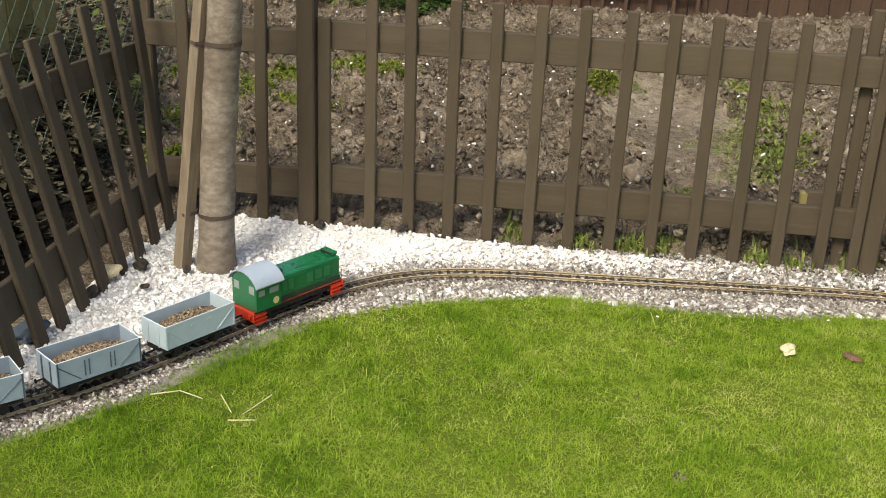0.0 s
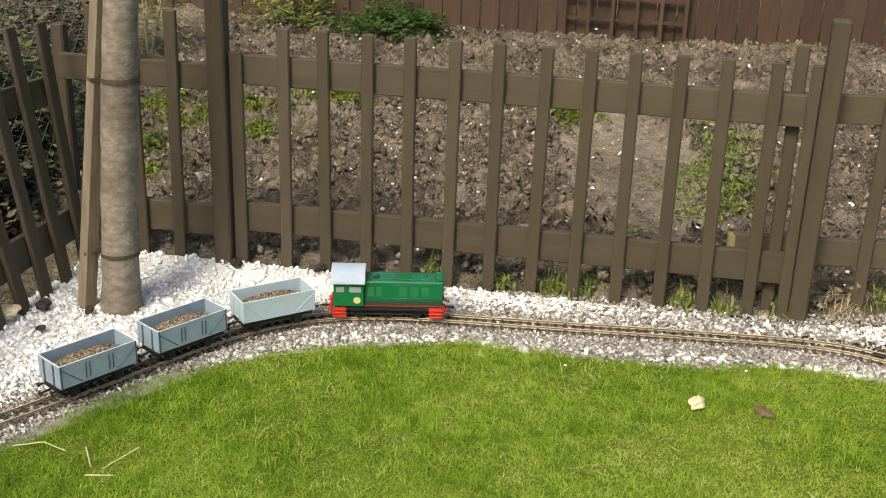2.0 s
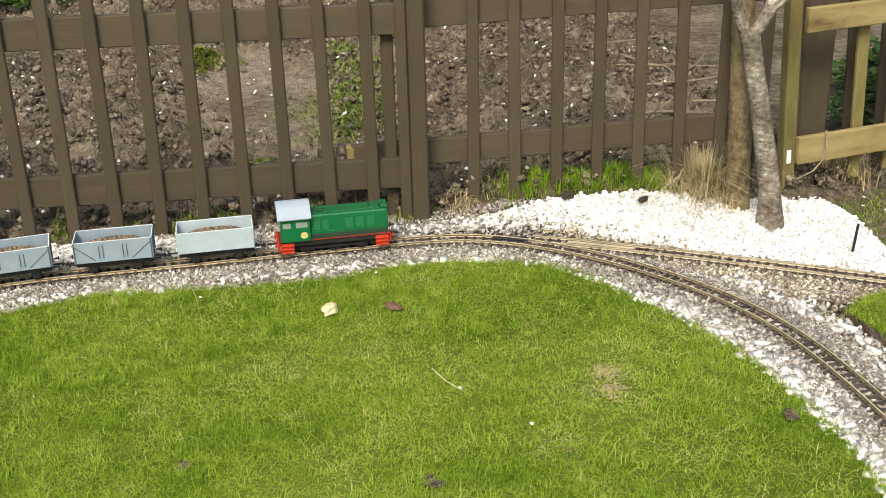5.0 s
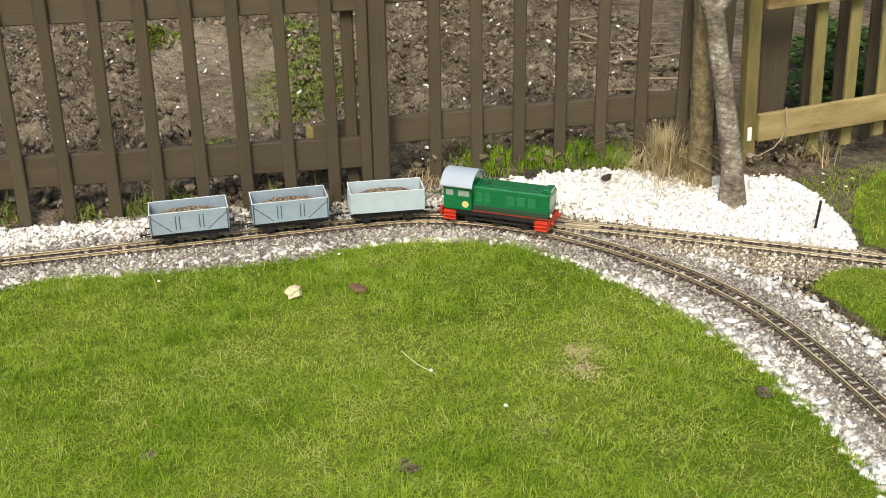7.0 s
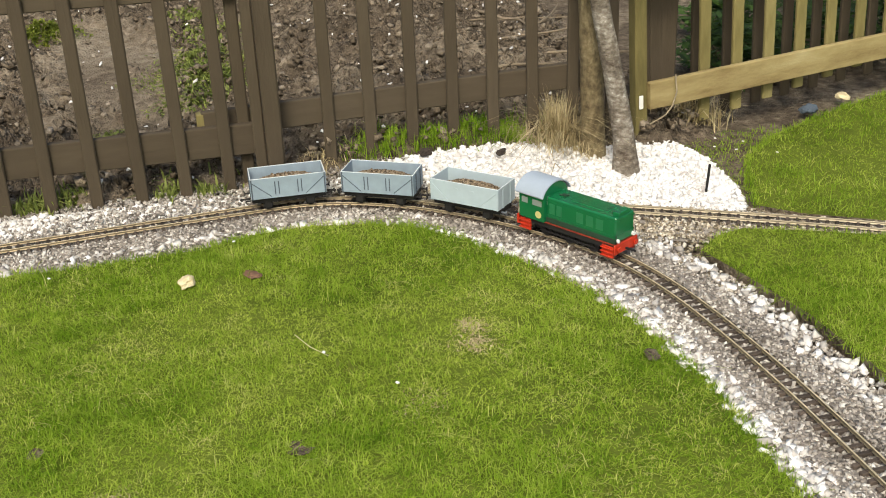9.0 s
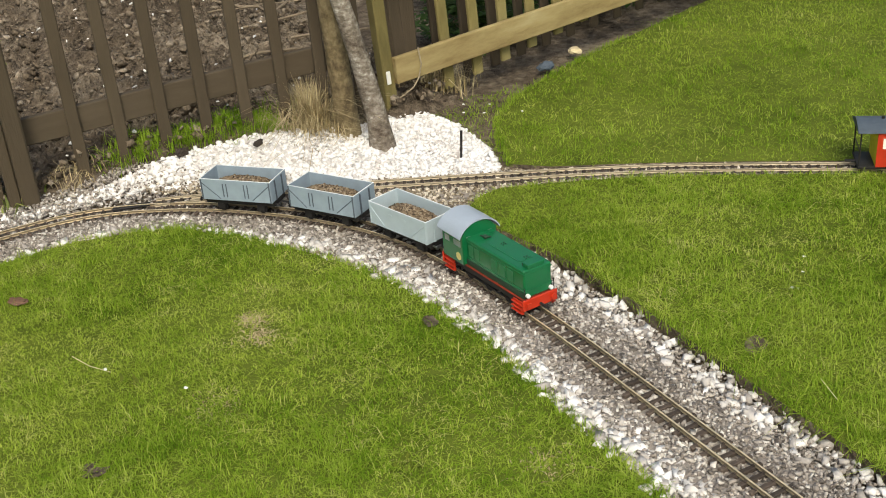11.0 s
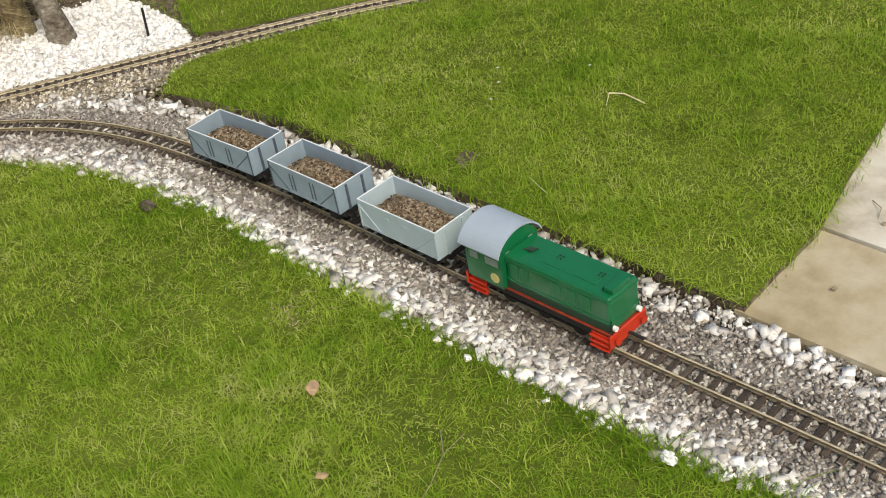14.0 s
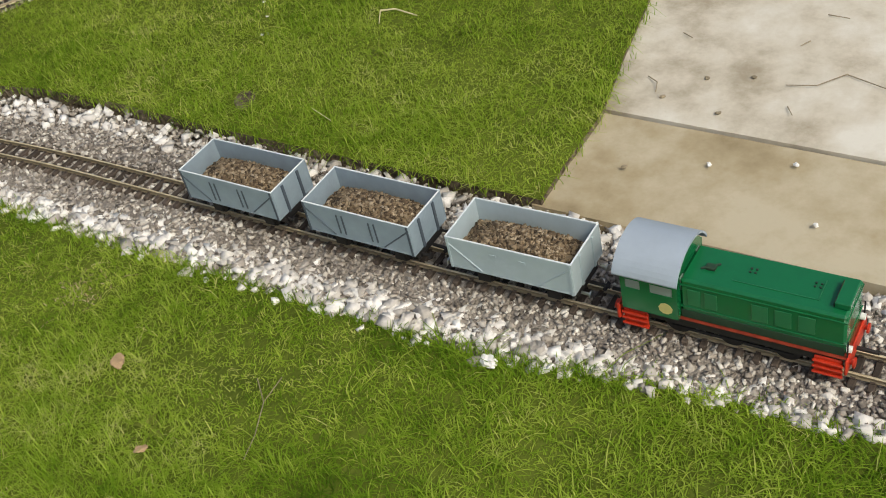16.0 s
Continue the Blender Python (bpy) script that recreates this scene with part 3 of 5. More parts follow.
def blades(name, xy, z, h, w, mat, label, category, lean=0.55, kind="stuff", parent=None):
    """Bent tapered blades: a quad with a triangle on top."""
    n = len(xy)
    a = rng.uniform(0, 6.283, n)
    d = np.stack([np.cos(a), np.sin(a)], 1)
    side = np.stack([-d[:, 1], d[:, 0]], 1) * w[:, None] * 0.5
    le = np.abs(rng.normal(0, lean, n))[:, None] * h[:, None]
    base = np.c_[xy, z]
    mid = base + np.c_[d * le * 0.35, h * 0.6]
    tip = base + np.c_[d * le, h * np.clip(1 - 0.25 * (le[:, 0] / h) ** 2, 0.25, 1)]
    s3 = np.c_[side, np.zeros(n)]
    v = np.stack([base - s3, base + s3, mid + s3 * 0.8, mid - s3 * 0.8, tip], 1)
    f = np.array([(0, 1, 2), (0, 2, 3), (3, 2, 4)])[None] + (np.arange(n) * 5)[:, None, None]
    ob = raw(name, v.reshape(-1, 3), f.reshape(-1, 3), mat)
    if parent is not None:
        ob.parent = parent
    return tagged(ob, label, category, kind=kind)


BARE = [(2.095, -1.07, 0.07), (2.0, -0.95, 0.05), (3.075, -1.803, 0.05), (2.49, -1.26, 0.03), (1.61, -1.43, 0.025), (3.127, -1.461, 0.04), (1.57, -0.52, 0.03)]


# the stretch of the lawn along the walk that grows thick; behind it the turf alone is enough
NEAR = np.array([(-1.2, -2.2), (-0.75, -2.0), (0.5, -1.8), (1.3, -1.75), (1.65, -2.1), (1.9, -2.7), (2.1, -3.2), (2.3, -3.7), (2.8, -3.9), (2.8, 0.0), (-1.2, 0.0)])


def worn(x, y):
    """The middle of the lawn is trodden thinner and paler than its edges."""
    return np.exp(-(((x - 1.75) / 0.75) ** 2) - (((y + 1.0) / 0.5) ** 2))


def build_grass():
    for poly, z, n, box4, label in ((LAWN, 0.004, 250000, (-1.2, 2.75, -3.9, -0.2), "short bright green lawn grass inside the track curve"),
                                    (LAWN2, 0.026, 85000, (2.8, 5.0, -2.7, -0.65), "green lawn grass between main track and siding"),
                                    (LAWN3, 0.018, 52000, (3.1, 6.0, -2.4, 0.9), "green lawn grass behind the siding")):
        p = scatter(int(n * (5.0 if poly is LAWN else 3.4)), *box4[:2], *box4[2:])
        p = p[inside(p, poly)]
        if poly is LAWN:
            p = p[inside(p, NEAR) | (rng.random(len(p)) < 0.1)]
        for bx, by, r in BARE:
            d = np.hypot(p[:, 0] - bx, p[:, 1] - by)
            p = p[(d > r) | (rng.random(len(p)) < 0.25 + 0.35 * d / r)]
        tuft = np.array([noise.noise(Vector((x * 24, y * 24, 2.0))) + 0.6 * noise.noise(Vector((x * 52, y * 52, 6.0))) for x, y in p])
        keep = tuft > -0.46 + rng.normal(0, 0.12, len(p))
        p, tuft = p[keep][:n], tuft[keep][:n]
        # thickness of growth varies in patches
        g = np.array([noise.noise(Vector((x * 3.1, y * 3.1, 4.0))) + 0.7 * noise.noise(Vector((x * 9, y * 9, 1.0))) for x, y in p])
        thin = worn(p[:, 0], p[:, 1]) if poly is LAWN else np.zeros(len(p))
        h = (0.007 + 0.012 * rng.random(len(p))) * (1 + 0.75 * g + 0.75 * tuft) * (1 - 0.25 * thin)
        h = np.clip(h, 0.0065, 0.036)
        h[: len(h) // 8] *= 1.7
        pale = rng.random(len(p)) < 0.18 + (0.6 * thin if poly is LAWN else 0.26) - 0.5 * g + 0.25 * tuft
        w = rng.uniform(0.0011, 0.0026, len(p))
        for pick, mat, text in ((~pale, M_GRASS, label), (pale, M_WORN, label.replace("short bright green", "thin pale").replace("green", "thin pale yellow-green"))):
            blades("grass", p[pick], np.full(pick.sum(), z - 0.002), h[pick], w[pick], mat, text, "grass", 1.9)
    # tufts hanging over the lawn edges
    e = []
    for poly, m in ((LAWN[:37], 8000), (LAWN2, 2600), (LAWN3[:7], 1500)):
        q, l = dense(poly, 12)
        s = rng.uniform(0, l[-1], m)
        e.append(np.stack([np.interp(s, l, q[:, 0]), np.interp(s, l, q[:, 1])], 1) + rng.normal(0, 0.011, (m, 2)))
    high = np.r_[np.full(len(e[0]), -0.004), np.full(len(e[1]), 0.018), np.full(len(e[2]), 0.012)]
    e = np.vstack(e)
    keep = (dist_to(e, MAIN[0]) > 0.07) & (dist_to(e, SIDING[0]) > 0.06)
    e, high = e[keep], high[keep]
    blades("grass", e, high, rng.uniform(0.01, 0.03, len(e)), rng.uniform(0.0014, 0.0028, len(e)), M_GRASS, "longer grass overhanging the cut lawn edges", "grass", 0.7)


build_grass()

# ---- track ----


def rail_mesh(line, offset, name, parent, s0=0.0, s1=99.0):
    q, l = line
    keep = (l >= s0) & (l <= s1)
    q = q[keep][::3]
    t = np.gradient(q, axis=0)
    t /= np.linalg.norm(t, axis=1)[:, None]
    nrm = np.stack([-t[:, 1], t[:, 0]], 1)
    prof = [(-0.0032, 0.021), (0.0032, 0.021), (0.0032, 0.0222), (0.0009, 0.0232), (0.0009, RAIL - 0.003), (0.0023, RAIL - 0.0022), (0.0021, RAIL), (-0.0021, RAIL), (-0.0023, RAIL - 0.0022), (-0.0009, RAIL - 0.003), (-0.0009, 0.0232), (-0.0032, 0.0222)]
    k, n = len(prof), len(q)
    v = np.concatenate([np.c_[q + nrm * (offset + o), np.full(n, h)] for o, h in prof])
    f = np.array([(c * n + i, ((c + 1) % k) * n + i, ((c + 1) % k) * n + i + 1, c * n + i + 1) for c in range(k) for i in range(n - 1)])
    ob = raw(name, v, f, M_RAILD if line is SIDING else M_RAIL)
    ob.data.materials.append(M_RAILD if line is SIDING else M_HEAD)
    ob.data.polygons.foreach_set("material_index", [1 if 6 * (n - 1) <= i < 7 * (n - 1) else 0 for i in range(k * (n - 1))])
    ob.parent = parent
    return ob


def build_track(line, label, s0, s1, skip=None):
    track = empty("track", label, "railway track")
    for o in (-0.0235, 0.0235):
        rail_mesh(line, o, "rail", track, s0, s1)
    bm = bmesh.new()
    box(bm, -0.0058, 0.0058, -0.042, 0.042, 0.004, 0.0212, 0.0015)
    for o in (-0.0235, 0.0235):
        box(bm, -0.004, 0.004, o - 0.0055, o + 0.0055, 0.0213, 0.0232)
    me = mesh_of("sleeper", bm, M_SLEEP)
    s = s0
    while s < min(s1, line[1][-1]):
        c = at_length(line, s)
        t = at_length(line, s + 0.01) - at_length(line, s - 0.01)
        ob = new("sleeper", me)
        ob.parent = track
        ob.matrix_basis = pose(c[0], c[1], rng.uniform(-0.0008, 0.0008), 0, 0, math.degrees(math.atan2(t[1], t[0])) + rng.normal(0, 1.0))
        s += 0.029
    return track


main_track = build_track(MAIN, "narrow brass-railed model railway main line on brown sleepers", 0.3, 8.7)
siding = build_track(SIDING, "brass-railed model railway siding branching from main line", 0.5, 4.4)
bm = bmesh.new()
for a, b in ((0.36, 0.5),):
    c0, c1 = at_length(SIDING, a), at_length(SIDING, b)
    ang = math.atan2(*(c1 - c0)[::-1])
    box(bm, -0.06, 0.06, -0.012, 0.012, 0.021, 0.0285, 0.002, pose(*((c0 + c1) / 2), 0, 0, 0, math.degrees(ang)))
part("switch_blade", bm, M_BLACK, siding, "black switch blade and tie bar")
for off in (-0.012, 0.012):
    rail_mesh(SIDING, off, "check_rail", siding, 0.62, 0.86)

# ---- fence ----


PICKET = {}


def picket(parent, x, y, z, h, w=0.04, mat=None, turn=0.0, lean=0.0):
    key = (round(h, 2), w, mat.name)
    if key not in PICKET:
        bm = bmesh.new()
        box(bm, -w / 2, w / 2, -0.009, 0.009, 0, h, 0.004)
        PICKET[key] = mesh_of("picket", bm, mat)
    return part("picket", PICKET[key], None, parent, m=pose(x, y, z, 0, lean, turn))


def rail_board(parent, x0, x1, y, z0, z1, mat, t=0.03, sag=0.0):
    bm = bmesh.new()
    box(bm, 0, x1 - x0, y - t / 2, y + t / 2, z0, z1, 0.003, pose(x0, 0, 0, 0, -sag, 0))
    return part("rail", bm, mat, parent)


def post(parent, x, y, z, h, w, mat):
    bm = bmesh.new()
    box(bm, x - w / 2, x + w / 2, y - w / 2, y + w / 2, z, z + h, 0.006)
    return part("post", bm, mat, parent)


f1 = empty("picket_fence", "dark brown stained wooden picket fence panel before dug soil", "fence", group="picket fence panels")
for i in range(12):
    picket(f1, 0.14 * i, 0.0, 0.03, 0.865, 0.04, M_FENCE, 0, rng.normal(0, 0.35))
picket(f1, -0.163, 0.002, 0.03, 0.78, 0.045, M_FENCE)
rail_board(f1, -0.19, 1.665, 0.0255, 0.70, 0.797, M_RAILW)
rail_board(f1, -0.19, 1.665, 0.0255, 0.188, 0.29, M_RAILW)
post(f1, -0.222, 0.0, -0.1, 1.11, 0.062, M_FENCE)
post(f1, 1.695, 0.0, -0.1, 1.13, 0.055, M_FENCE)
picket(f1, 1.648, -0.001, 0.03, 0.865, 0.036, M_FENCE)
f2 = empty("picket_fence", "dark brown stained wooden picket fence panel behind white gravel", "fence", group="picket fence panels")
for i in range(8):
    picket(f2, 1.88 + 0.14 * i, 0.052, 0.1, 0.87, 0.04, M_FENCE, 0, rng.normal(0, 0.35))
picket(f2, 1.605, 0.052, 0.04, 0.9, 0.04, M_FENCE)
rail_board(f2, 1.47, 2.9, 0.0775, 0.697, 0.787, M_RAILW, 0.03, 2.0)
rail_board(f2, 1.485, 2.9, 0.0775, 0.237, 0.325, M_RAILW, 0.03, 2.0)
bm = bmesh.new()
box(bm, 1.458, 1.484, 0.062, 0.093, 0.243, 0.322, 0.003)
part("block", bm, M_PINE, f2, "pale yellow timber end block")
post(f2, 3.14, 0.29, -0.1, 1.2, 0.085, M_FENCE)
f0 = empty("picket_fence", "dark brown stained wooden picket fence panel behind a young tree", "fence", group="picket fence panels")
for x in (-0.39, -0.525, -0.66):
    picket(f0, x, 0.0, 0.03, 0.9, 0.042, M_FENCE, 0, rng.normal(0, 0.35))
rail_board(f0, -0.8, -0.255, 0.0255, 0.67, 0.757, M_RAILW)
rail_board(f0, -0.8, -0.255, 0.0255, 0.158, 0.268, M_RAILW)
post(f0, -0.815, 0.065, -0.1, 0.95, 0.045, M_FENCE)
# the back fence stands clear of the train
BACK = Matrix.Translation((1.25, -3.48, 1.5)) @ Matrix.Scale(1.021, 4) @ Matrix.Translation((-1.25, 3.48, -1.5))
for panel in (f0, f1, f2):
    panel.matrix_basis = BACK
# side fence, leaning out over the neighbouring ground
fl = empty("picket_fence", "dark brown leaning picket side fence with wire mesh behind", "fence", group="picket fence panels")


def side_lean(y):
    return 5.5 + 7.5 * min(1.0, max(0.0, -y / 0.5))


def side_place(y, z, back=0.0):
    a = math.radians(side_lean(y))
    return Vector((-0.745 - z * math.sin(a) - back * math.cos(a), y, z * math.cos(a)))


for i in range(19):
    y = -0.02 - 0.138 * i + rng.normal(0, 0.006)
    h = 0.84 + rng.normal(0, 0.01) + (0.07 if i < 3 else 0.0)
    bm = bmesh.new()
    box(bm, -0.029, 0.029, -0.009, 0.009, 0, h, 0.004)
    part("picket", bm, M_FENCE, fl, m=Matrix.Translation(side_place(y, -0.03)) @ pose(0, 0, 0, 0, -side_lean(y), 0) @ pose(0, 0, 0, 0, rng.normal(0, 1.0), 90))
for zc, half in ((0.635, 0.048), (0.165, 0.055)):
    for y0, y1 in ((0.03, -0.5), (-0.5, -2.6)):
        a, b = side_place(y0, zc, 0.026), side_place(y1, zc, 0.026)
        bm = bmesh.new()
        box(bm, -0.014, 0.014, 0, (b - a).length, -half, half, 0.003)
        turn = math.degrees(math.atan2(b.x - a.x, a.y - b.y))
        part("rail", bm, M_RAILS, fl, m=Matrix.Translation(a) @ pose(0, 0, 0, 0, 0, 180 + turn) @ pose(0, 0, 0, 0, (side_lean(y0) + side_lean(y1)) / 2, 0))
# new timber fence
fy = empty("timber_fence", "new yellow treated-pine picket fence with broad bottom rail", "fence", pose(3.03, 0.185, 0, 0, -3.0, 11.6))
post(fy, 0.0, 0.0, -0.05, 1.1, 0.05, M_PINE)
for i in range(16):
    picket(fy, 0.285 + 0.145 * i, 0.0, 0.03 + 0.012 * i, 0.95, 0.046, M_PINE)
for z0, z1 in ((0.15, 0.255), (0.62, 0.71)):
    bm = bmesh.new()
    box(bm, 0.012, 2.6, -0.05, -0.0255, z0 - 0.008, z1 - 0.013, 0.003, pose(0, 0, 0, 0, 1.5, 0))
    part("rail", bm, M_PINER, fy)
bm = bmesh.new()
box(bm, -0.016, 0.001, -0.032, -0.0255, 0.145, 0.195, 0.002)
part("tag", bm, M_WPAINT, fy, "small white oval tag")
fb = empty("picket_fence", "dark brown picket fence behind the new timber fence", "fence", pose(3.17, 0.34, 0, 0, -3.0, 11.6))
for x in (-0.075, -0.02):
    picket(fb, x, -0.01, 0.0, 1.0, 0.055, M_FENCE)
for i in range(15):
    picket(fb, 0.17 + 0.142 * i, 0.0, 0.0, 0.95, 0.045, M_FENCE)
rail_board(fb, 0.0, 2.1, 0.0255, 0.62, 0.71, M_RAILW)

# ---- trees ----


def trunk_mesh(pts, seg=14, lump=0.06):
    """A tapered bent stem through (x, y, z, radius)."""
    p = np.array(pts, float)
    t = np.linspace(0, len(p) - 1, (len(p) - 1) * 10 + 1)
    c = np.stack([np.interp(t, np.arange(len(p)), p[:, k]) for k in range(4)], 1)
    for _ in range(6):
        c[1:-1] = 0.25 * c[:-2] + 0.5 * c[1:-1] + 0.25 * c[2:]
    bm = bmesh.new()
    rings = []
    for x, y, z, r in c:
        ring = []
        for k in range(seg):
            a = 2 * math.pi * k / seg
            v = Vector((x + r * math.cos(a), y + r * math.sin(a), z))
            d = 1 + lump * noise.noise(Vector((v.x * 30, v.y * 30, z * 14)))
            ring.append(bm.verts.new((x + r * d * math.cos(a), y + r * d * math.sin(a), z)))
        rings.append(ring)
    for a, b in zip(rings, rings[1:]):
        for k in range(seg):
            bm.faces.new((a[k], a[(k + 1) % seg], b[(k + 1) % seg], b[k]))
    bm.faces.new(rings[-1])
    bm.faces.new(rings[0][::-1])
    return bm


t1 = empty("tree", "young tree trunk with grey rough bark tied to a stake", "tree")
part("trunk", trunk_mesh([(-0.47, -0.31, -0.02, 0.072), (-0.465, -0.31, 0.08, 0.061), (-0.447, -0.31, 0.4, 0.057), (-0.415, -0.31, 0.78, 0.056), (-0.385, -0.31, 1.1, 0.05), (-0.355, -0.3, 1.7, 0.043)]), M_BARK, t1, smooth=True)
for z, x, r in ((0.2, -0.458, 0.0625), (0.77, -0.416, 0.0595)):
    bm = bmesh.new()
    bmesh.ops.create_cone(bm, segments=20, radius1=r, radius2=r, depth=0.014, matrix=Matrix.Translation((x, -0.31, z)))
    rod(bm, (x - r, -0.315, z), (x - r - 0.05, -0.3, z - 0.006), 0.008)
    part("strap", bm, M_RUBBER, t1, "brown webbing tree tie")
ts = empty("tree_stake", "weathered square wooden stake leaning beside the trunk", "stake")
bm = bmesh.new()
rod(bm, (-0.583, -0.335, -0.03), (-0.462, -0.3, 1.05), 0.03, 0.028, 4)
part("post", bm, M_STAKE, ts)
for z, x in ((0.196, -0.557), (0.765, -0.494)):
    bm = bmesh.new()
    bmesh.ops.create_cone(bm, segments=4, radius1=0.0325, radius2=0.0325, depth=0.012, matrix=Matrix.Translation((x, -0.327 + 0.02 * z, z)))
    part("tie", bm, M_RUBBER, ts, "brown webbing tie")
t2 = empty("tree", "slim fruit tree with mottled bark forking into two limbs", "tree")
part("trunk", trunk_mesh([(2.865, -0.110, 0.0, 0.05), (2.860, -0.105, 0.12, 0.038), (2.820, -0.098, 0.34, 0.034), (2.782, -0.091, 0.52, 0.032), (2.748, -0.085, 0.69, 0.031)]), M_BARKR, t2, smooth=True)
part("limb", trunk_mesh([(2.750, -0.085, 0.64, 0.024), (2.700, -0.085, 0.76, 0.02), (2.660, -0.075, 0.95, 0.018), (2.620, -0.055, 1.3, 0.014)]), M_BARKR, t2, smooth=True)
part("limb", trunk_mesh([(2.750, -0.085, 0.65, 0.026), (2.810, -0.085, 0.74, 0.022), (2.870, -0.085, 0.95, 0.02), (2.920, -0.055, 1.3, 0.015)]), M_BARKR, t2, smooth=True)
part("limb", trunk_mesh([(2.800, -0.085, 0.73, 0.016), (2.860, -0.115, 0.79, 0.012), (2.900, -0.135, 0.9, 0.009), (2.920, -0.155, 1.1, 0.006)]), M_BARKR, t2, smooth=True)
t3 = empty("tree", "straight brown tree trunk standing in white gravel", "tree")
part("trunk", trunk_mesh([(2.800, 0.035, 0.0, 0.05), (2.795, 0.035, 0.15, 0.041), (2.780, 0.035, 0.5, 0.038), (2.760, 0.035, 0.9, 0.035), (2.745, 0.035, 1.5, 0.026)]), M_BARKS, t3, smooth=True)
mk = empty("marker_peg", "thin black metal peg with a pale top in gravel", "peg")
bm = bmesh.new()
rod(bm, (3.047, -0.347, -0.02), (3.057, -0.347, 0.112), 0.0045)
part("rod", bm, M_BLACK, mk)
bm = bmesh.new()
rod(bm, (3.057, -0.347, 0.1125), (3.0575, -0.347, 0.121), 0.0045)
part("cap", bm, M_WPAINT, mk, "pale cap")

# ---- train ----


def wheelset(parent, x, r=0.0155):
    bm = bmesh.new()
    for y in (-0.0245, 0.0245):
        rod(bm, (x, y - 0.003, r), (x, y + 0.003, r), r, seg=18)
    rod(bm, (x, -0.03, r), (x, 0.03, r), 0.003)
    return part("wheelset", bm, M_BLACK, parent, "black iron wheels on an axle")


def build_wagon(paint, label, light):
    w = empty("wagon", label, "wagon", group="wagons of the train")
    L, W, Z0, Z1, T = 0.12, 0.0555, 0.048, 0.116, 0.003
    bm = bmesh.new()
    box(bm, -L, L, -W, W, Z0, Z0 + 0.005, 0.0008)
    part("floor", bm, paint, w)
    for y in (-W, W):
        bm = bmesh.new()
        box(bm, -L, L, min(y, y - T * np.sign(y)), max(y, y - T * np.sign(y)), Z0 + 0.005, Z1, 0.0006)
        side = part("side", bm, paint, w)
        sg = np.sign(y)
        # near-white strip along the top rim
        bm = bmesh.new()
        box(bm, -L, L, min(y - sg * T, y), max(y - sg * T, y), Z1 + 0.0001, Z1 + 0.0015, 0.0004)
        part("capping", bm, M_EDGE, side, "pale worn top edge")
        mat = M_AQUA if light else M_STRAP
        yo = y + sg * 0.0012
        if not light:
            for x in (-0.042, -0.03, 0.03, 0.042):
                bm = bmesh.new()
                box(bm, x - 0.0016, x + 0.0016, min(y, yo), max(y, yo), Z0 + 0.012, Z1 - 0.012)
                part("strap", bm, mat, side)
        else:
            for x in (-0.028, 0.028):
                bm = bmesh.new()
                box(bm, x - 0.006, x + 0.006, min(y, yo), max(y, yo) + 0.0005, Z1 - 0.022, Z1 - 0.017)
                part("bracket", bm, mat, side)
        for a, b in (((-L + 0.006, Z1 - 0.012), (-0.055, Z0 + 0.006)), ((L - 0.006, Z1 - 0.012), (0.055, Z0 + 0.006))):
            bm = bmesh.new()
            rod(bm, (a[0], yo - sg * 0.0006, a[1]), (b[0], yo - sg * 0.0006, b[1]), 0.0014, seg=4)
            part("brace", bm, mat, side, "diagonal brace")
        for x in (-L + 0.004, L - 0.004):
            bm = bmesh.new()
            box(bm, x - 0.002, x + 0.002, min(y, yo), max(y, yo), Z0, Z1)
            part("corner_strap", bm, mat, side)
    for x in (-L, L):
        sg = np.sign(x)
        bm = bmesh.new()
        box(bm, min(x, x - sg * T), max(x, x - sg * T), -W + T + 0.0002, W - T - 0.0002, Z0 + 0.005, Z1, 0.0006)
        end = part("end", bm, paint, w)
        bm = bmesh.new()
        box(bm, min(x - sg * T, x), max(x - sg * T, x), -W + T + 0.0003, W - T - 0.0003, Z1 + 0.0001, Z1 + 0.0015, 0.0004)
        part("capping", bm, M_EDGE, end, "pale worn top edge")
        for y in (-0.024, 0.024):
            bm = bmesh.new()
            xo = x + sg * 0.0022
            box(bm, min(x, xo), max(x, xo), y - 0.003, y + 0.003, Z0, Z1 - 0.004)
            part("stanchion", bm, M_AQUA if light else M_STRAP, end)
    # underframe, coupling and running gear
    bm = bmesh.new()
    for y in (-0.036, 0.036):
        box(bm, -L + 0.003, L - 0.003, y - 0.004, y + 0.004, 0.03, Z0 - 0.0002, 0.0008)
    for x in (-L + 0.006, 0, L - 0.006):
        box(bm, x - 0.004, x + 0.004, -0.036, 0.036, 0.031, Z0 - 0.001)
    for x in (-0.068, 0.068):
        for y in (-0.036, 0.036):
            box(bm, x - 0.013, x + 0.013, y - 0.003, y + 0.003, 0.01, 0.031, 0.002)
    part("underframe", bm, M_BLACK, w, "black iron underframe with axle guards")
    for x in (-0.068, 0.068):
        wheelset(w, x)
    for sg in (-1, 1):
        bm = bmesh.new()
        rod(bm, (sg * L, 0, 0.032), (sg * (L + 0.036), 0, 0.03), 0.0032)
        rod(bm, (sg * (L + 0.03), -0.009, 0.03), (sg * (L + 0.03), 0.009, 0.03), 0.0035)
        part("coupling", bm, M_BLACK, w)
        for y in (-0.034, 0.034):
            bm = bmesh.new()
            rod(bm, (sg * L, y, 0.038), (sg * (L + 0.016), y, 0.038), 0.0028)
            rod(bm, (sg * (L + 0.016), y, 0.038), (sg * (L + 0.019), y, 0.038), 0.0065, seg=12)
            part("buffer", bm, M_STEEL if light else M_BLACK, w)
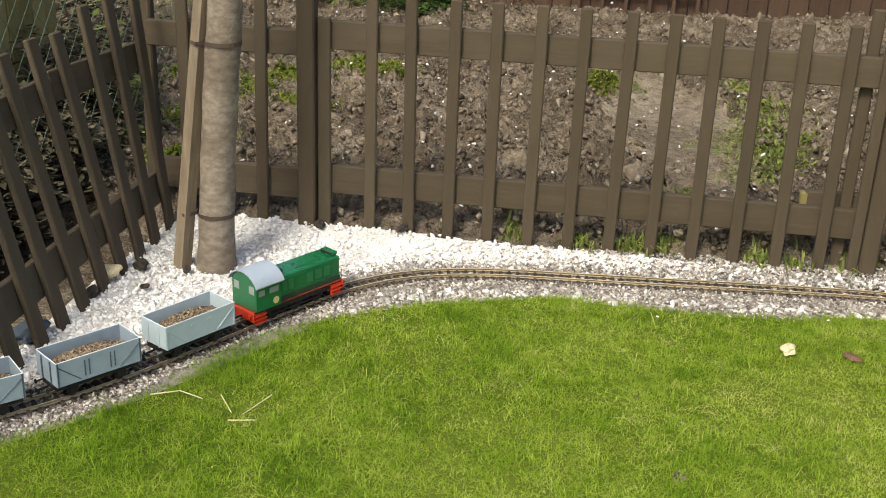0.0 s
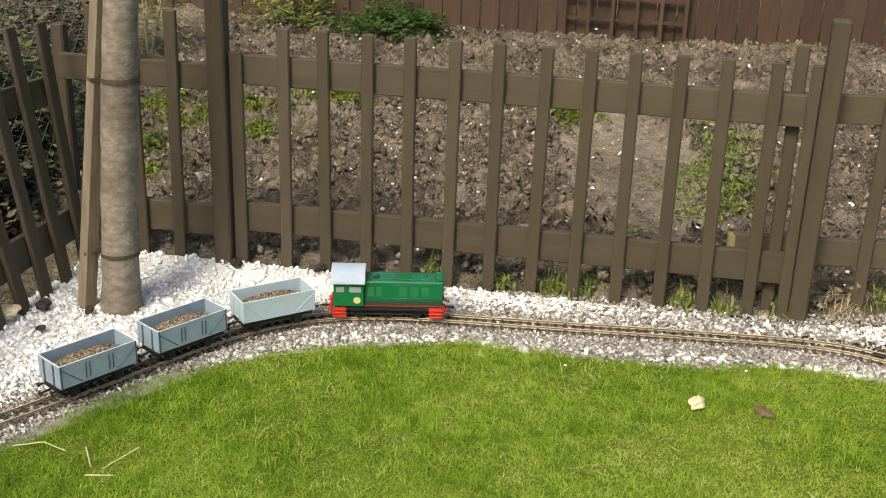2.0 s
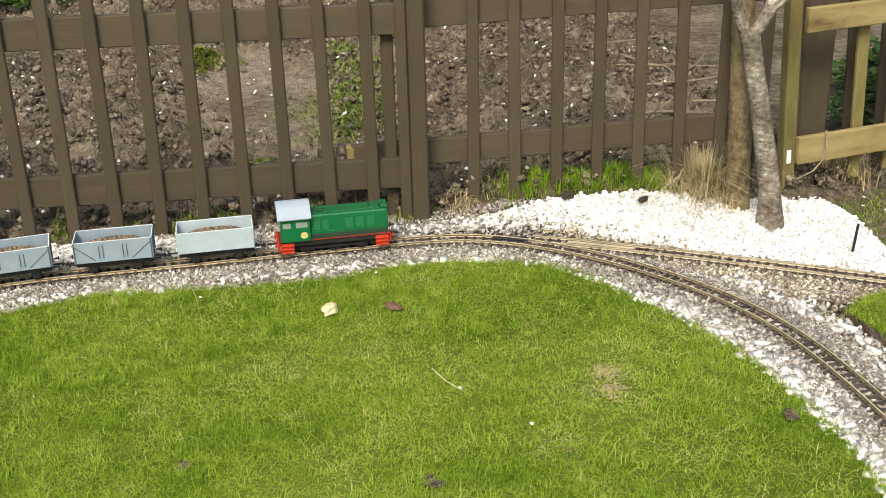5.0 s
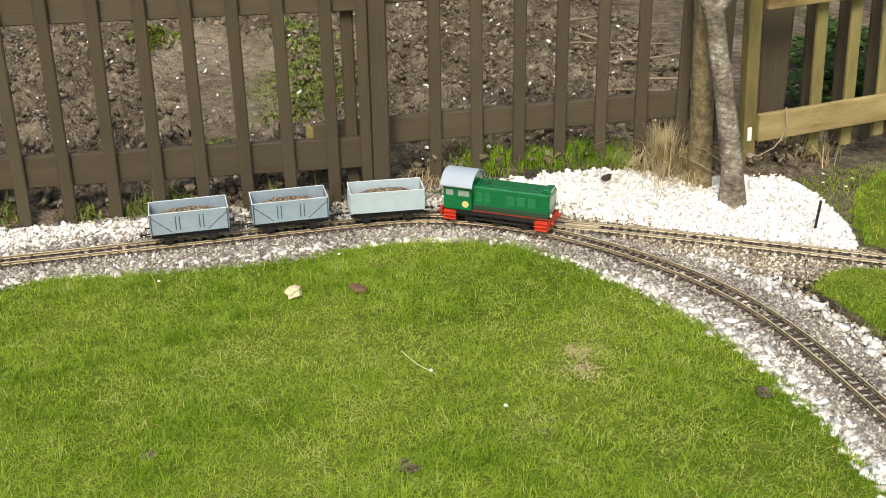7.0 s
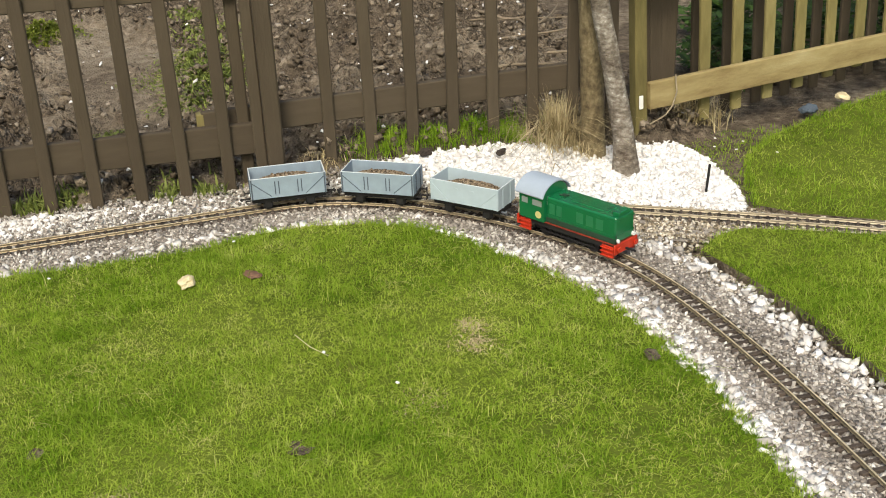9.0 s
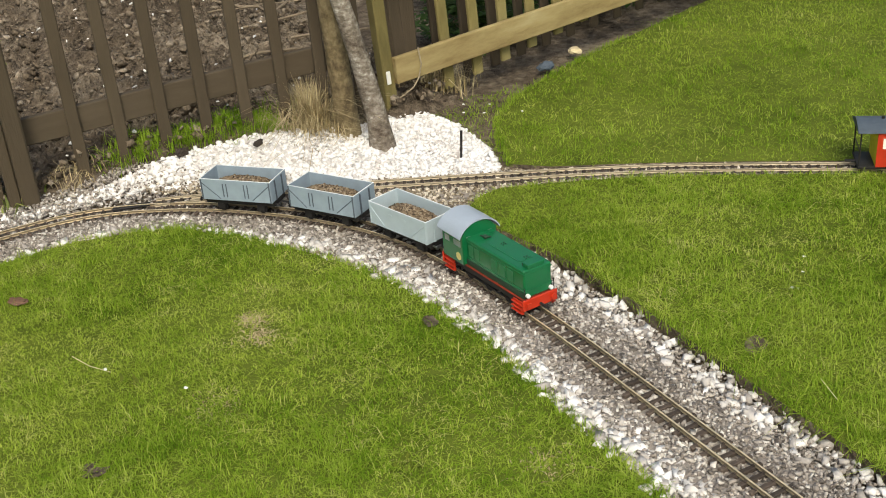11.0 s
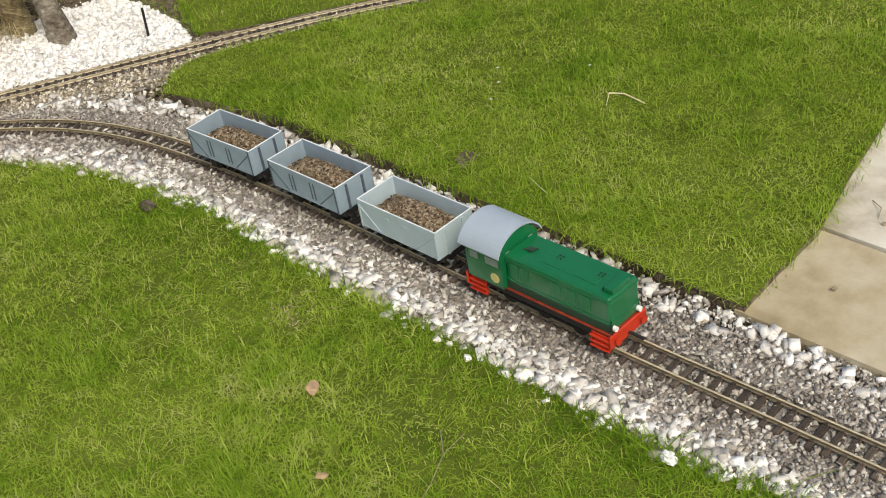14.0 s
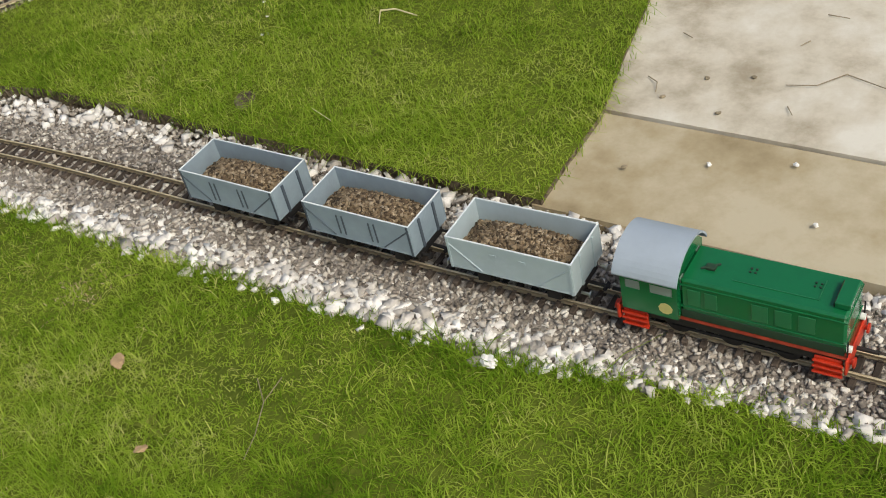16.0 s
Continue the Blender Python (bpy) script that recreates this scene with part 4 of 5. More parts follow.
    # heaped load
    xs, ys = np.linspace(-L + 0.004, L - 0.004, 44), np.linspace(-W + 0.004, W - 0.004, 22)
    X, Y = np.meshgrid(xs, ys)
    hz = Z0 + 0.02 + 0.03 * np.exp(-((X / 0.095) ** 4)) * np.exp(-((Y / 0.045) ** 4)) + rng.normal(0, 0.0015, X.shape)
    idx = np.arange(X.size).reshape(X.shape)
    f = np.stack([idx[:-1, :-1], idx[:-1, 1:], idx[1:, 1:], idx[1:, :-1]], -1).reshape(-1, 4)
    load = raw("load", np.stack([X.ravel(), Y.ravel(), hz.ravel()], 1), f, M_LOAD)
    load.parent = w
    load["label"] = "heaped brown gravel load"
    p = np.stack([rng.uniform(-L + 0.008, L - 0.008, 1500), rng.uniform(-W + 0.008, W - 0.008, 1500)], 1)
    z = Z0 + 0.02 + 0.03 * np.exp(-((p[:, 0] / 0.095) ** 4)) * np.exp(-((p[:, 1] / 0.045) ** 4))
    ob = stones("load_gravel", p, z + 0.001, rng.uniform(0.0028, 0.0056, len(p)), M_LOAD, "", "", 0.85, 0.35, chip=True)
    ob.parent = load
    return w


def build_loco():
    lo = empty("locomotive", "green model diesel locomotive with red frames and grey cab roof", "locomotive")
    # frames and buffer beams
    # the plate is a duller red than the beams and steps
    bm = bmesh.new()
    box(bm, -0.172, 0.172, -0.049, 0.049, 0.0492, 0.052, 0.0006)
    part("frame", bm, M_DULLRED, lo, "dull red running plate")
    bm = bmesh.new()
    for y in (-0.044, 0.044):
        box(bm, -0.165, 0.165, y - 0.002, y + 0.002, 0.034, 0.049)
    part("valance", bm, M_BLACK, lo, "black valance")
    for sg in (-1, 1):
        bm = bmesh.new()
        x = sg * 0.172
        box(bm, min(x, x + sg * 0.006), max(x, x + sg * 0.004), -0.054, 0.054, 0.022, 0.053, 0.0015)
        part("buffer_beam", bm, M_RED, lo, "red buffer beam")
        for y in (-0.038, 0.038):
            bm = bmesh.new()
            rod(bm, (x + sg * 0.004, y, 0.038), (x + sg * 0.009, y, 0.038), 0.004)
            rod(bm, (x + sg * 0.009, y, 0.038), (x + sg * 0.012, y, 0.038), 0.0085, seg=14)
            part("buffer", bm, M_RED, lo)
        bm = bmesh.new()
        rod(bm, (x, 0, 0.03), (x + sg * 0.036, 0, 0.03), 0.0035)
        part("coupling", bm, M_BLACK, lo)
        for y in (-1, 1):
            bm = bmesh.new()
            xc = sg * 0.148
            box(bm, xc - 0.02, xc + 0.02, y * 0.0465 - 0.0025, y * 0.0465 + 0.0025, 0.01, 0.0445, 0.001)
            for z in (0.012, 0.024, 0.036):
                box(bm, xc - 0.022, xc + 0.022, y * 0.0515 - 0.0025, y * 0.0515 + 0.0025, z, z + 0.0035, 0.0008)
            part("steps", bm, M_RED, lo, "red cab steps")
    # wheels and rods
    for x in (-0.085, 0.0, 0.085):
        bm = bmesh.new()
        for y in (-0.026, 0.026):
            rod(bm, (x, y - 0.004, 0.021), (x, y + 0.004, 0.021), 0.021, seg=24)
        rod(bm, (x, -0.034, 0.021), (x, 0.034, 0.021), 0.004)
        part("wheelset", bm, M_BLACK, lo, "black driving wheels")
    for y in (-0.035, 0.035):
        bm = bmesh.new()
        box(bm, -0.095, 0.095, y - 0.0015, y + 0.0015, 0.014, 0.02, 0.001)
        part("coupling_rod", bm, M_BLACK, lo)
    bm = bmesh.new()
    box(bm, -0.14, 0.14, -0.018, 0.018, 0.012, 0.0415)
    part("gearbox", bm, M_BLACK, lo)
    # hood
    bm = bmesh.new()
    box(bm, -0.074, 0.17, -0.043, 0.043, 0.0522, 0.132, 0.004)
    hood = part("hood", bm, M_GREEN, lo, "green engine hood")
    bm = bmesh.new()
    box(bm, -0.074, 0.171, -0.0445, 0.0445, 0.1195, 0.1215, 0.0005)
    part("beading", bm, M_GREEN, hood)
    bm = bmesh.new()
    box(bm, -0.074, 0.171, -0.0445, 0.0445, 0.074, 0.0765, 0.0005)
    part("beading", bm, M_GREEN, hood)
    # darker green strips along the lower hood sides
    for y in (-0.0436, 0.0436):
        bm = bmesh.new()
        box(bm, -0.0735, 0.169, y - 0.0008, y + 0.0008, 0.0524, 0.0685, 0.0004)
        part("skirt", bm, M_DARKG, hood, "dark green lower skirt")
    for y in (-1, 1):
        for x in (-0.062, -0.036, 0.035, 0.069, 0.103):
            bm = bmesh.new()
            box(bm, x, x + 0.019 + (0.005 if x > 0 else 0), y * 0.0437 - 0.0008, y * 0.0437 + 0.0008, 0.082, 0.114, 0.0004)
            part("louvre_panel", bm, M_PANEL, hood, "lighter green louvre panel")
    bm = bmesh.new()
    box(bm, 0.148, 0.1705, -0.03, 0.022, 0.1322, 0.144, 0.0015)
    part("radiator_cap", bm, M_GREEN, hood)
    bm = bmesh.new()
    box(bm, 0.1472, 0.1479, -0.03, 0.022, 0.134, 0.142)
    part("vent", bm, M_BLACK, hood)
    bm = bmesh.new()
    box(bm, 0.0, 0.125, -0.022, -0.0205, 0.1322, 0.1332)
    box(bm, 0.1235, 0.125, -0.0202, 0.022, 0.1322, 0.1332)
    part("hatch_edge", bm, M_PANEL, hood)
    bm = bmesh.new()
    box(bm, -0.045, -0.03, -0.012, 0.0, 0.1322, 0.138, 0.001)
    rod(bm, (-0.05, -0.014, 0.136), (-0.026, 0.004, 0.136), 0.0018)
    part("filler", bm, M_DARKG, hood)
    for x in (0.018, 0.026, 0.112, 0.12):
        for y in (0.004, 0.012):
            bm = bmesh.new()
            rod(bm, (x, y, 0.1321), (x, y, 0.1345), 0.0018, seg=6)
            part("bolt", bm, M_DARKG, hood)
    for y in (-0.036, 0.036):
        bm = bmesh.new()
        rod(bm, (0.1705, y, 0.062), (0.1775, y, 0.062), 0.0055, seg=14)
        part("headlight", bm, M_WPAINT, lo, "white headlight")
    for y in (-0.045, 0.045):
        bm = bmesh.new()
        rod(bm, (0.1735, y, 0.052), (0.1735, y, 0.085), 0.0012)
        part("handrail", bm, M_BLACK, lo)
    # cab, with real window openings
    for y in (-1, 1):
        bm = bmesh.new()
        yo, yi = y * 0.055, y * 0.0525
        lo_y, hi_y = min(yo, yi), max(yo, yi)
        box(bm, -0.166, -0.0745, lo_y, hi_y, 0.0522, 0.098)
        box(bm, -0.166, -0.0745, lo_y, hi_y, 0.117, 0.1345)
        for a, b in ((-0.166, -0.158), (-0.134, -0.118), (-0.082, -0.0745)):
            box(bm, a, b, lo_y, hi_y, 0.098, 0.117)
        side = part("cab_side", bm, M_GREEN, lo)
        for a, b in ((-0.158, -0.134), (-0.118, -0.082)):
            bm = bmesh.new()
            box(bm, a, b, y * 0.0532 - 0.0004, y * 0.0532 + 0.0004, 0.0981, 0.1169)
            part("pane", bm, M_GLASS, side)
        bm = bmesh.new()
        bmesh.ops.create_circle(bm, cap_ends=True, segments=9, radius=0.0115, matrix=Matrix.Translation((-0.094, y * 0.0553, 0.072)) @ pose(0, 0, 0, 90))
        r = bmesh.ops.extrude_face_region(bm, geom=bm.faces[:])
        bmesh.ops.translate(bm, vec=(0, y * 0.0008, 0), verts=[e for e in r["geom"] if isinstance(e, bmesh.types.BMVert)])
        bmesh.ops.recalc_face_normals(bm, faces=bm.faces[:])
        part("crest", bm, M_CREST, side, "cream and yellow painted crest")
    for x in (-0.166, -0.077):
        bm = bmesh.new()
        seg = 12
        arc = [(0.0545 * math.sin(a), 0.1335 + 0.033 * (math.cos(a) - math.cos(1.25)) / (1 - math.cos(1.25))) for a in np.linspace(-1.25, 1.25, seg)]
        arc = [(v[0] / math.sin(1.25) * 0.955, v[1]) for v in arc]
        ring = [(-0.052, 0.0523), (0.052, 0.0523)] + [(yy, zz) for yy, zz in arc[::-1]]
        vs = [bm.verts.new((x, yy, zz)) for yy, zz in ring]
        f = bm.faces.new(vs)
        r = bmesh.ops.extrude_face_region(bm, geom=[f])
        bmesh.ops.translate(bm, vec=(0.0024, 0, 0), verts=[e for e in r["geom"] if isinstance(e, bmesh.types.BMVert)])
        bmesh.ops.recalc_face_normals(bm, faces=bm.faces[:])
        endp = part("cab_end", bm, M_GREEN, lo)
        for y in (-0.034, 0.034):
            bm = bmesh.new()
            xx = x - 0.0006 if x < -0.1 else x + 0.003
            box(bm, xx - 0.0005, xx + 0.0005, y - 0.006 if x > -0.1 else y - 0.011, y + 0.006 if x > -0.1 else y + 0.011, 0.105, 0.13)
            part("pane", bm, M_GLASS, endp)
    bm = bmesh.new()
    n = 18
    top, low = [], []
    for a in np.linspace(-1.25, 1.25, n):
        yy = 0.0655 * math.sin(a) / math.sin(1.25)
        zz = 0.131 + 0.039 * (math.cos(a) - math.cos(1.25)) / (1 - math.cos(1.25))
        top.append((yy, zz + 0.0015))
        low.append((yy * 0.975, zz - 0.0022))
    loop = top + low[::-1]
    for x in (-0.174, -0.07):
        loop_v = [bm.verts.new((x, yy, zz)) for yy, zz in loop]
        if x < -0.1:
            first = loop_v
    k = len(loop)
    for i in range(k):
        bm.faces.new((first[i], first[(i + 1) % k], loop_v[(i + 1) % k], loop_v[i]))
    for ring in (first, loop_v):
        for i in range(n - 1):
            bm.faces.new((ring[i], ring[i + 1], ring[k - 2 - i], ring[k - 1 - i]))
    bmesh.ops.recalc_face_normals(bm, faces=bm.faces[:])
    part("cab_roof", bm, M_ROOF, lo, "pale grey arched cab roof")
    return lo


loco = build_loco()
wagons = [build_wagon(M_AQUA, "pale aqua open wagon loaded with brown gravel", True), build_wagon(M_GREY, "blue-grey open wagon with dark strapping and gravel load", False)]
wagons.append(copy_thing(wagons[1], pose(0, 0, 0)))
wagons[2]["label"] = "blue-grey open wagon at the train's tail, gravel loaded"


def build_coach(label, m):
    c = empty("coach", label, "coach", m, group="parked coaches")
    L, W = 0.25, 0.064
    bm = bmesh.new()
    box(bm, -L, L, -W + 0.003, W - 0.003, 0.012, 0.02, 0.001)
    part("underframe", bm, M_BLACK, c)
    # solid black block put in for the shade inside the coach
    bm = bmesh.new()
    box(bm, -L + 0.055, L - 0.055, -W + 0.012, W - 0.012, 0.0203, 0.128)
    part("interior", bm, M_BLACK, c, "black block standing in for the unlit inside")
    for y in (-1, 1):
        bm = bmesh.new()
        a, b = min(y * W, y * (W - 0.003)), max(y * W, y * (W - 0.003))
        box(bm, -L + 0.05, L - 0.05, a, b, 0.0202, 0.078)
        box(bm, -L + 0.05, L - 0.05, a, b, 0.112, 0.13)
        xs = np.linspace(-L + 0.066, L - 0.105, 7)
        prev = -L + 0.05
        for x in xs:
            box(bm, prev, x, a, b, 0.078, 0.112)
            prev = x + 0.036
        box(bm, prev, L - 0.05, a, b, 0.078, 0.112)
        side = part("side", bm, M_RED, c, "red coach side")
        # the first three panes are white, the others black
        for k, x in enumerate(xs):
            bm = bmesh.new()
            box(bm, x + 0.0003, x + 0.0357, y * (W - 0.0018) - 0.0006, y * (W - 0.0018) + 0.0006, 0.0783, 0.1117)
            part("window_pane", bm, M_WPAINT if k < 3 else M_BLACK, side, "white window pane" if k < 3 else "")
        bm = bmesh.new()
        for x in np.linspace(-0.06, 0.05, 6):
            box(bm, x, x + 0.005, y * (W + 0.0003) - 0.0003, y * (W + 0.0003) + 0.0003, 0.048, 0.0505)
        box(bm, 0.0, 0.008, y * (W + 0.0003) - 0.0003, y * (W + 0.0003) + 0.0003, 0.06, 0.066)
        part("lettering", bm, M_WPAINT, side, "small pale lettering bars")
    for x in (-L + 0.05, L - 0.05):
        bm = bmesh.new()
        box(bm, min(x, x - 0.003 * np.sign(x)), max(x, x - 0.003 * np.sign(x)), -W + 0.0032, W - 0.0032, 0.0202, 0.13)
        part("end", bm, M_YELLOW, c, "yellow coach end")
    for sg in (-1, 1):
        bm = bmesh.new()
        for y in (-0.058, 0.058):
            rod(bm, (sg * (L - 0.003), y, 0.02), (sg * (L - 0.003), y, 0.13), 0.0025)
        rod(bm, (sg * (L - 0.003), -0.058, 0.07), (sg * (L - 0.003), 0.058, 0.07), 0.002)
        part("balcony_railing", bm, M_BLACK, c)
        bm = bmesh.new()
        rod(bm, (sg * L, 0, 0.016), (sg * (L + 0.03), 0, 0.016), 0.004)
        part("coupling", bm, M_BLACK, c)
    bm = bmesh.new()
    n = 10
    for x in (-L - 0.008, L + 0.008):
        ring = [bm.verts.new((x, yy, 0.13 + 0.022 * (1 - (yy / 0.07) ** 2) + 0.001)) for yy in np.linspace(-0.07, 0.07, n)] + [bm.verts.new((x, yy, 0.1302)) for yy in (0.07, -0.07)]
        if x < 0:
            first = ring
    for i in range(len(ring)):
        j = (i + 1) % len(ring)
        bm.faces.new((first[i], first[j], ring[j], ring[i]))
    bm.faces.new(first)
    bm.faces.new(ring[::-1])
    bmesh.ops.recalc_face_normals(bm, faces=bm.faces[:])
    part("roof", bm, M_STRAP, c, "dark grey roof")
    for x in np.linspace(-0.18, 0.18, 5):
        bm = bmesh.new()
        rod(bm, (x, 0.0, 0.15), (x, 0.0, 0.161), 0.005)
        part("roof_vent", bm, M_BLACK, c)
    for x in (-0.16, 0.16):
        bm = bmesh.new()
        for d in (-0.03, 0.03):
            for y in (-0.0245, 0.0245):
                rod(bm, (x + d, y - 0.003, 0.0055), (x + d, y + 0.003, 0.0055), 0.0055, seg=16)
        box(bm, x - 0.05, x + 0.05, -0.03, 0.03, 0.008, 0.0118)
        part("bogie", bm, M_BLACK, c)
    return c


def on_track(line, s, base=0.08):
    a, b = at_length(line, s - base), at_length(line, s + base)
    c = (a + b) / 2
    return pose(c[0], c[1], RAIL, 0, 0, math.degrees(math.atan2(b[1] - a[1], b[0] - a[0])))


S_COACH = 2.70
build_coach("red and yellow model coach with white windows on siding", on_track(SIDING, S_COACH + 0.27, 0.16))
build_coach("second red model coach parked behind on the siding", on_track(SIDING, S_COACH + 0.27 + 0.56, 0.16))

# ---- garden behind the fence ----
def far_board_fence(x0, x1, y, h, w, mat, label, turn=0.0):
    f = empty("board_fence", label, "fence", pose(x0, y, 0, 0, 0, turn))
    bm = bmesh.new()
    box(bm, 0, w - 0.006, -0.01, 0.01, -0.1, h, 0.003)
    me = mesh_of("board", bm, mat)
    for i in range(int((x1 - x0) / w)):
        part("board", me, None, f, m=pose(i * w, 0.004 * (i % 2), 0))
    return f


far_board_fence(-3.2, 6.5, 4.75, 1.5, 0.14, M_FAR, "tall red-brown close-boarded fence at the garden's end")
trellis = empty("trellis", "brown wooden square trellis leaning on the far fence", "trellis", pose(0.48, 4.70, 0.02))
for i in range(6):
    bm = bmesh.new()
    box(bm, i * 0.17, i * 0.17 + 0.025, -0.03, -0.015, -0.02, 0.75)
    part("upright", bm, M_FAR, trellis)
for i in range(5):
    bm = bmesh.new()
    box(bm, 0, 0.875, -0.014, 0.0, 0.03 + i * 0.15, 0.052 + i * 0.15)
    part("slat", bm, M_FAR, trellis)
plank = empty("plank", "weathered board edging lying on the soil bed", "plank")
bm = bmesh.new()
box(bm, 1.52, 2.75, 4.55, 4.59, -0.03, 0.09, 0.004, pose(0, 0, 0, 0, 0, -1.0))
part("board", bm, M_STAKE, plank)
# pale boards and wire netting beyond the side fence
side = far_board_fence(0.0, 1.9, 0.0, 1.1, 0.1, M_PINE, "greenish pale timber boards beyond the side fence")
side.matrix_basis = pose(-1.6, -0.9, 0, 0, 0, 90)
net = empty("wire_netting", "green chain-link wire netting behind the side fence", "netting", pose(-1.2, -1.2, 0.0))
for k in range(-9, 22):
    for d in (1, -1):
        a, c = (k * 0.1, 0.05), (k * 0.1 + d * 0.85, 0.9)
        y0, y1 = a[0], c[0]
        bm = bmesh.new()
        rod(bm, (0.002 * d, y0, a[1]), (0.002 * d, y1, c[1]), 0.0013, seg=4)
        part("wire", bm, M_MESH, net)


def weed(name, x, y, n, r, h, mat, label, category, w=0.006, lean=0.6, z=None):
    p = np.array([x, y]) + rng.normal(0, r, (n, 2))
    zz = bank(p[:, 0], p[:, 1]) + np.array([soil_lump(a, c) * float(soil_mask(a, c)) for a, c in p]) if z is None else np.full(n, z)
    return blades(name, p, zz - 0.005, rng.uniform(0.4, 1.0, n) * h, rng.uniform(0.6, 1.3, n) * w, mat, label, category, lean, kind="stuff")


for x, y in ((0.74, 0.1), (0.9, 0.12), (0.97, 0.1), (1.03, 0.13), (1.35, 0.1), (1.48, 0.08), (1.66, 0.1), (0.5, 0.12)):
    weed("weed", x, y, 60, 0.028, 0.06, M_WEED, "small yellow-green weed at the fence foot", "weed", 0.009, 1.0)
for x, y, r in ((-1.38, 1.99, 0.14), (-1.05, 1.67, 0.13), (-0.69, 1.57, 0.1), (-0.86, 0.86, 0.08), (-0.48, 2.29, 0.12), (-0.86, 2.03, 0.12), (-1.15, 1.2, 0.13), (-0.95, 0.5, 0.08), (-0.62, 2.42, 0.1), (-0.34, 2.2, 0.07),
                (0.8, 2.44, 0.1), (0.72, 2.5, 0.08), (1.28, 1.39, 0.1), (1.49, 1.46, 0.12), (1.41, 1.53, 0.1), (1.56, 1.4, 0.12), (1.48, 1.22, 0.11), (1.39, 1.01, 0.09), (1.5, 1.75, 0.14), (1.47, 2.47, 0.1), (1.57, 2.1, 0.13), (1.13, 0.72, 0.05)):
    weed("weed_patch", x, y, int((14000 if x < 1 else 9000) * r), r * (0.6 if x < 1 else 0.7), 0.034 if x < 1 else 0.026, M_MOSS if x < 1 else M_WEED, "low green weeds growing on the dug soil", "weeds", 0.013 if x < 1 else 0.011, 1.4)
for x, y, z in ((3.313, -1.653, 0.03), (3.477, -2.158, 0.03), (3.4, -1.592, 0.03), (3.563, -1.571, 0.03), (3.326, -2.012, 0.03), (2.243, -2.308, 0.012), (2.2, -1.75, 0.012), (1.764, -1.124, 0.012)):
    weed("lawn_weed", x, y, 16, 0.016, 0.022, M_MOSS, "small pale leafy weed growing in the lawn", "weed", 0.008, 1.5, z)
for x in (2.05, 2.15, 2.25, 2.33, 2.42, 2.5, 2.58):
    weed("grass_tuft", x, 0.16, 380, 0.045, 0.06, M_GRASS, "long green grass tuft along the fence foot", "grass", 0.003, 0.9)
weed("dry_grass_clump", 2.69, 0.1, 620, 0.024, 0.24, M_HAY, "straw-coloured dry grass clump beside the tree", "dry grass", 0.0024, 1.0)
weed("dry_grass_clump", 2.67, 0.07, 420, 0.06, 0.12, M_HAY, "straw-coloured dry grass clump beside the tree", "dry grass", 0.0026, 1.6)
weed("dry_grass_clump", 3.3, 0.33, 300, 0.06, 0.14, M_HAY, "dry grass at the foot of the timber fence", "dry grass", 0.004, 0.9)
weed("dry_grass_clump", 1.85, 0.13, 120, 0.05, 0.06, M_HAY, "withered grass stems under the fence rail", "dry grass", 0.003, 1.6)


def bush(x, y, z, rx, rz, n, mat, label):
    """Many small leaves in an uneven clump over a few stems."""
    b = empty("bush", label, "bush")
    for k in range(6):
        a = k * 1.05
        bm = bmesh.new()
        rod(bm, (x, y, z - 0.02), (x + rx * 0.6 * math.cos(a), y + rx * 0.6 * math.sin(a), z + rz * (1.1 + 0.3 * math.sin(3 * k))), 0.008, 0.003, 5)
        part("stem", bm, M_TWIG, b)
    p = rng.normal(0, 1, (n, 3))
    p /= np.linalg.norm(p, axis=1)[:, None]
    p *= (rng.uniform(0.2, 1.0, n) ** 0.5 * (1 + 0.35 * np.sin(p[:, 0] * 5 + p[:, 2] * 4)))[:, None]
    c = p * np.array([rx, rx, rz]) + np.array([x, y, z + rz])
    a, s = rng.uniform(0, 6.28, n), rng.uniform(0.012, 0.03, n)
    u = np.stack([np.cos(a), np.sin(a), rng.uniform(-0.5, 0.5, n)], 1) * s[:, None]
    w = np.stack([-np.sin(a), np.cos(a), rng.uniform(-0.5, 0.5, n)], 1) * s[:, None] * 0.5
    v = np.stack([c - u, c + w, c + u, c - w], 1)
    f = np.arange(4 * n).reshape(n, 4)
    ob = raw("leaves", v.reshape(-1, 3), f, mat)
    ob.parent = b
    ob["kind"] = "stuff"
    return b


p = scatter(2600, 3.14, 3.6, -0.38, 0.22)
p = p[~inside(p, LAWN3) & (rng.random(len(p)) < 0.75)]
blades("sparse_grass", p, bank(p[:, 0], p[:, 1]) - 0.012, rng.uniform(0.008, 0.02, len(p)), rng.uniform(0.0015, 0.003, len(p)), M_GRASS, "sparse yellowish grass on bare earth by the fence", "grass", 1.5)

bush(-0.62, 4.3, 0.0, 0.38, 0.15, 3200, M_BUSH, "dark green bush before the far fence")
bush(-1.4, 4.4, 0.0, 0.36, 0.22, 1500, M_WEED, "dull green bush by the far fence")
for x, y in ((3.75, 0.85), (4.2, 0.95), (4.7, 1.05), (5.2, 1.15), (4.0, 1.4), (4.6, 1.6)):
    bush(x, y, 0.0, 0.26, 0.13, 1800, M_BUSH, "low dark green growth behind the timber fence")
bush(-2.0, 3.2, 0.0, 0.3, 0.5, 700, M_WEED, "yellow-green leafy shrub in the garden corner")
bush(-1.28, 0.75, 0.0, 0.18, 0.3, 500, M_WEED, "leafy shrub behind the corner post")
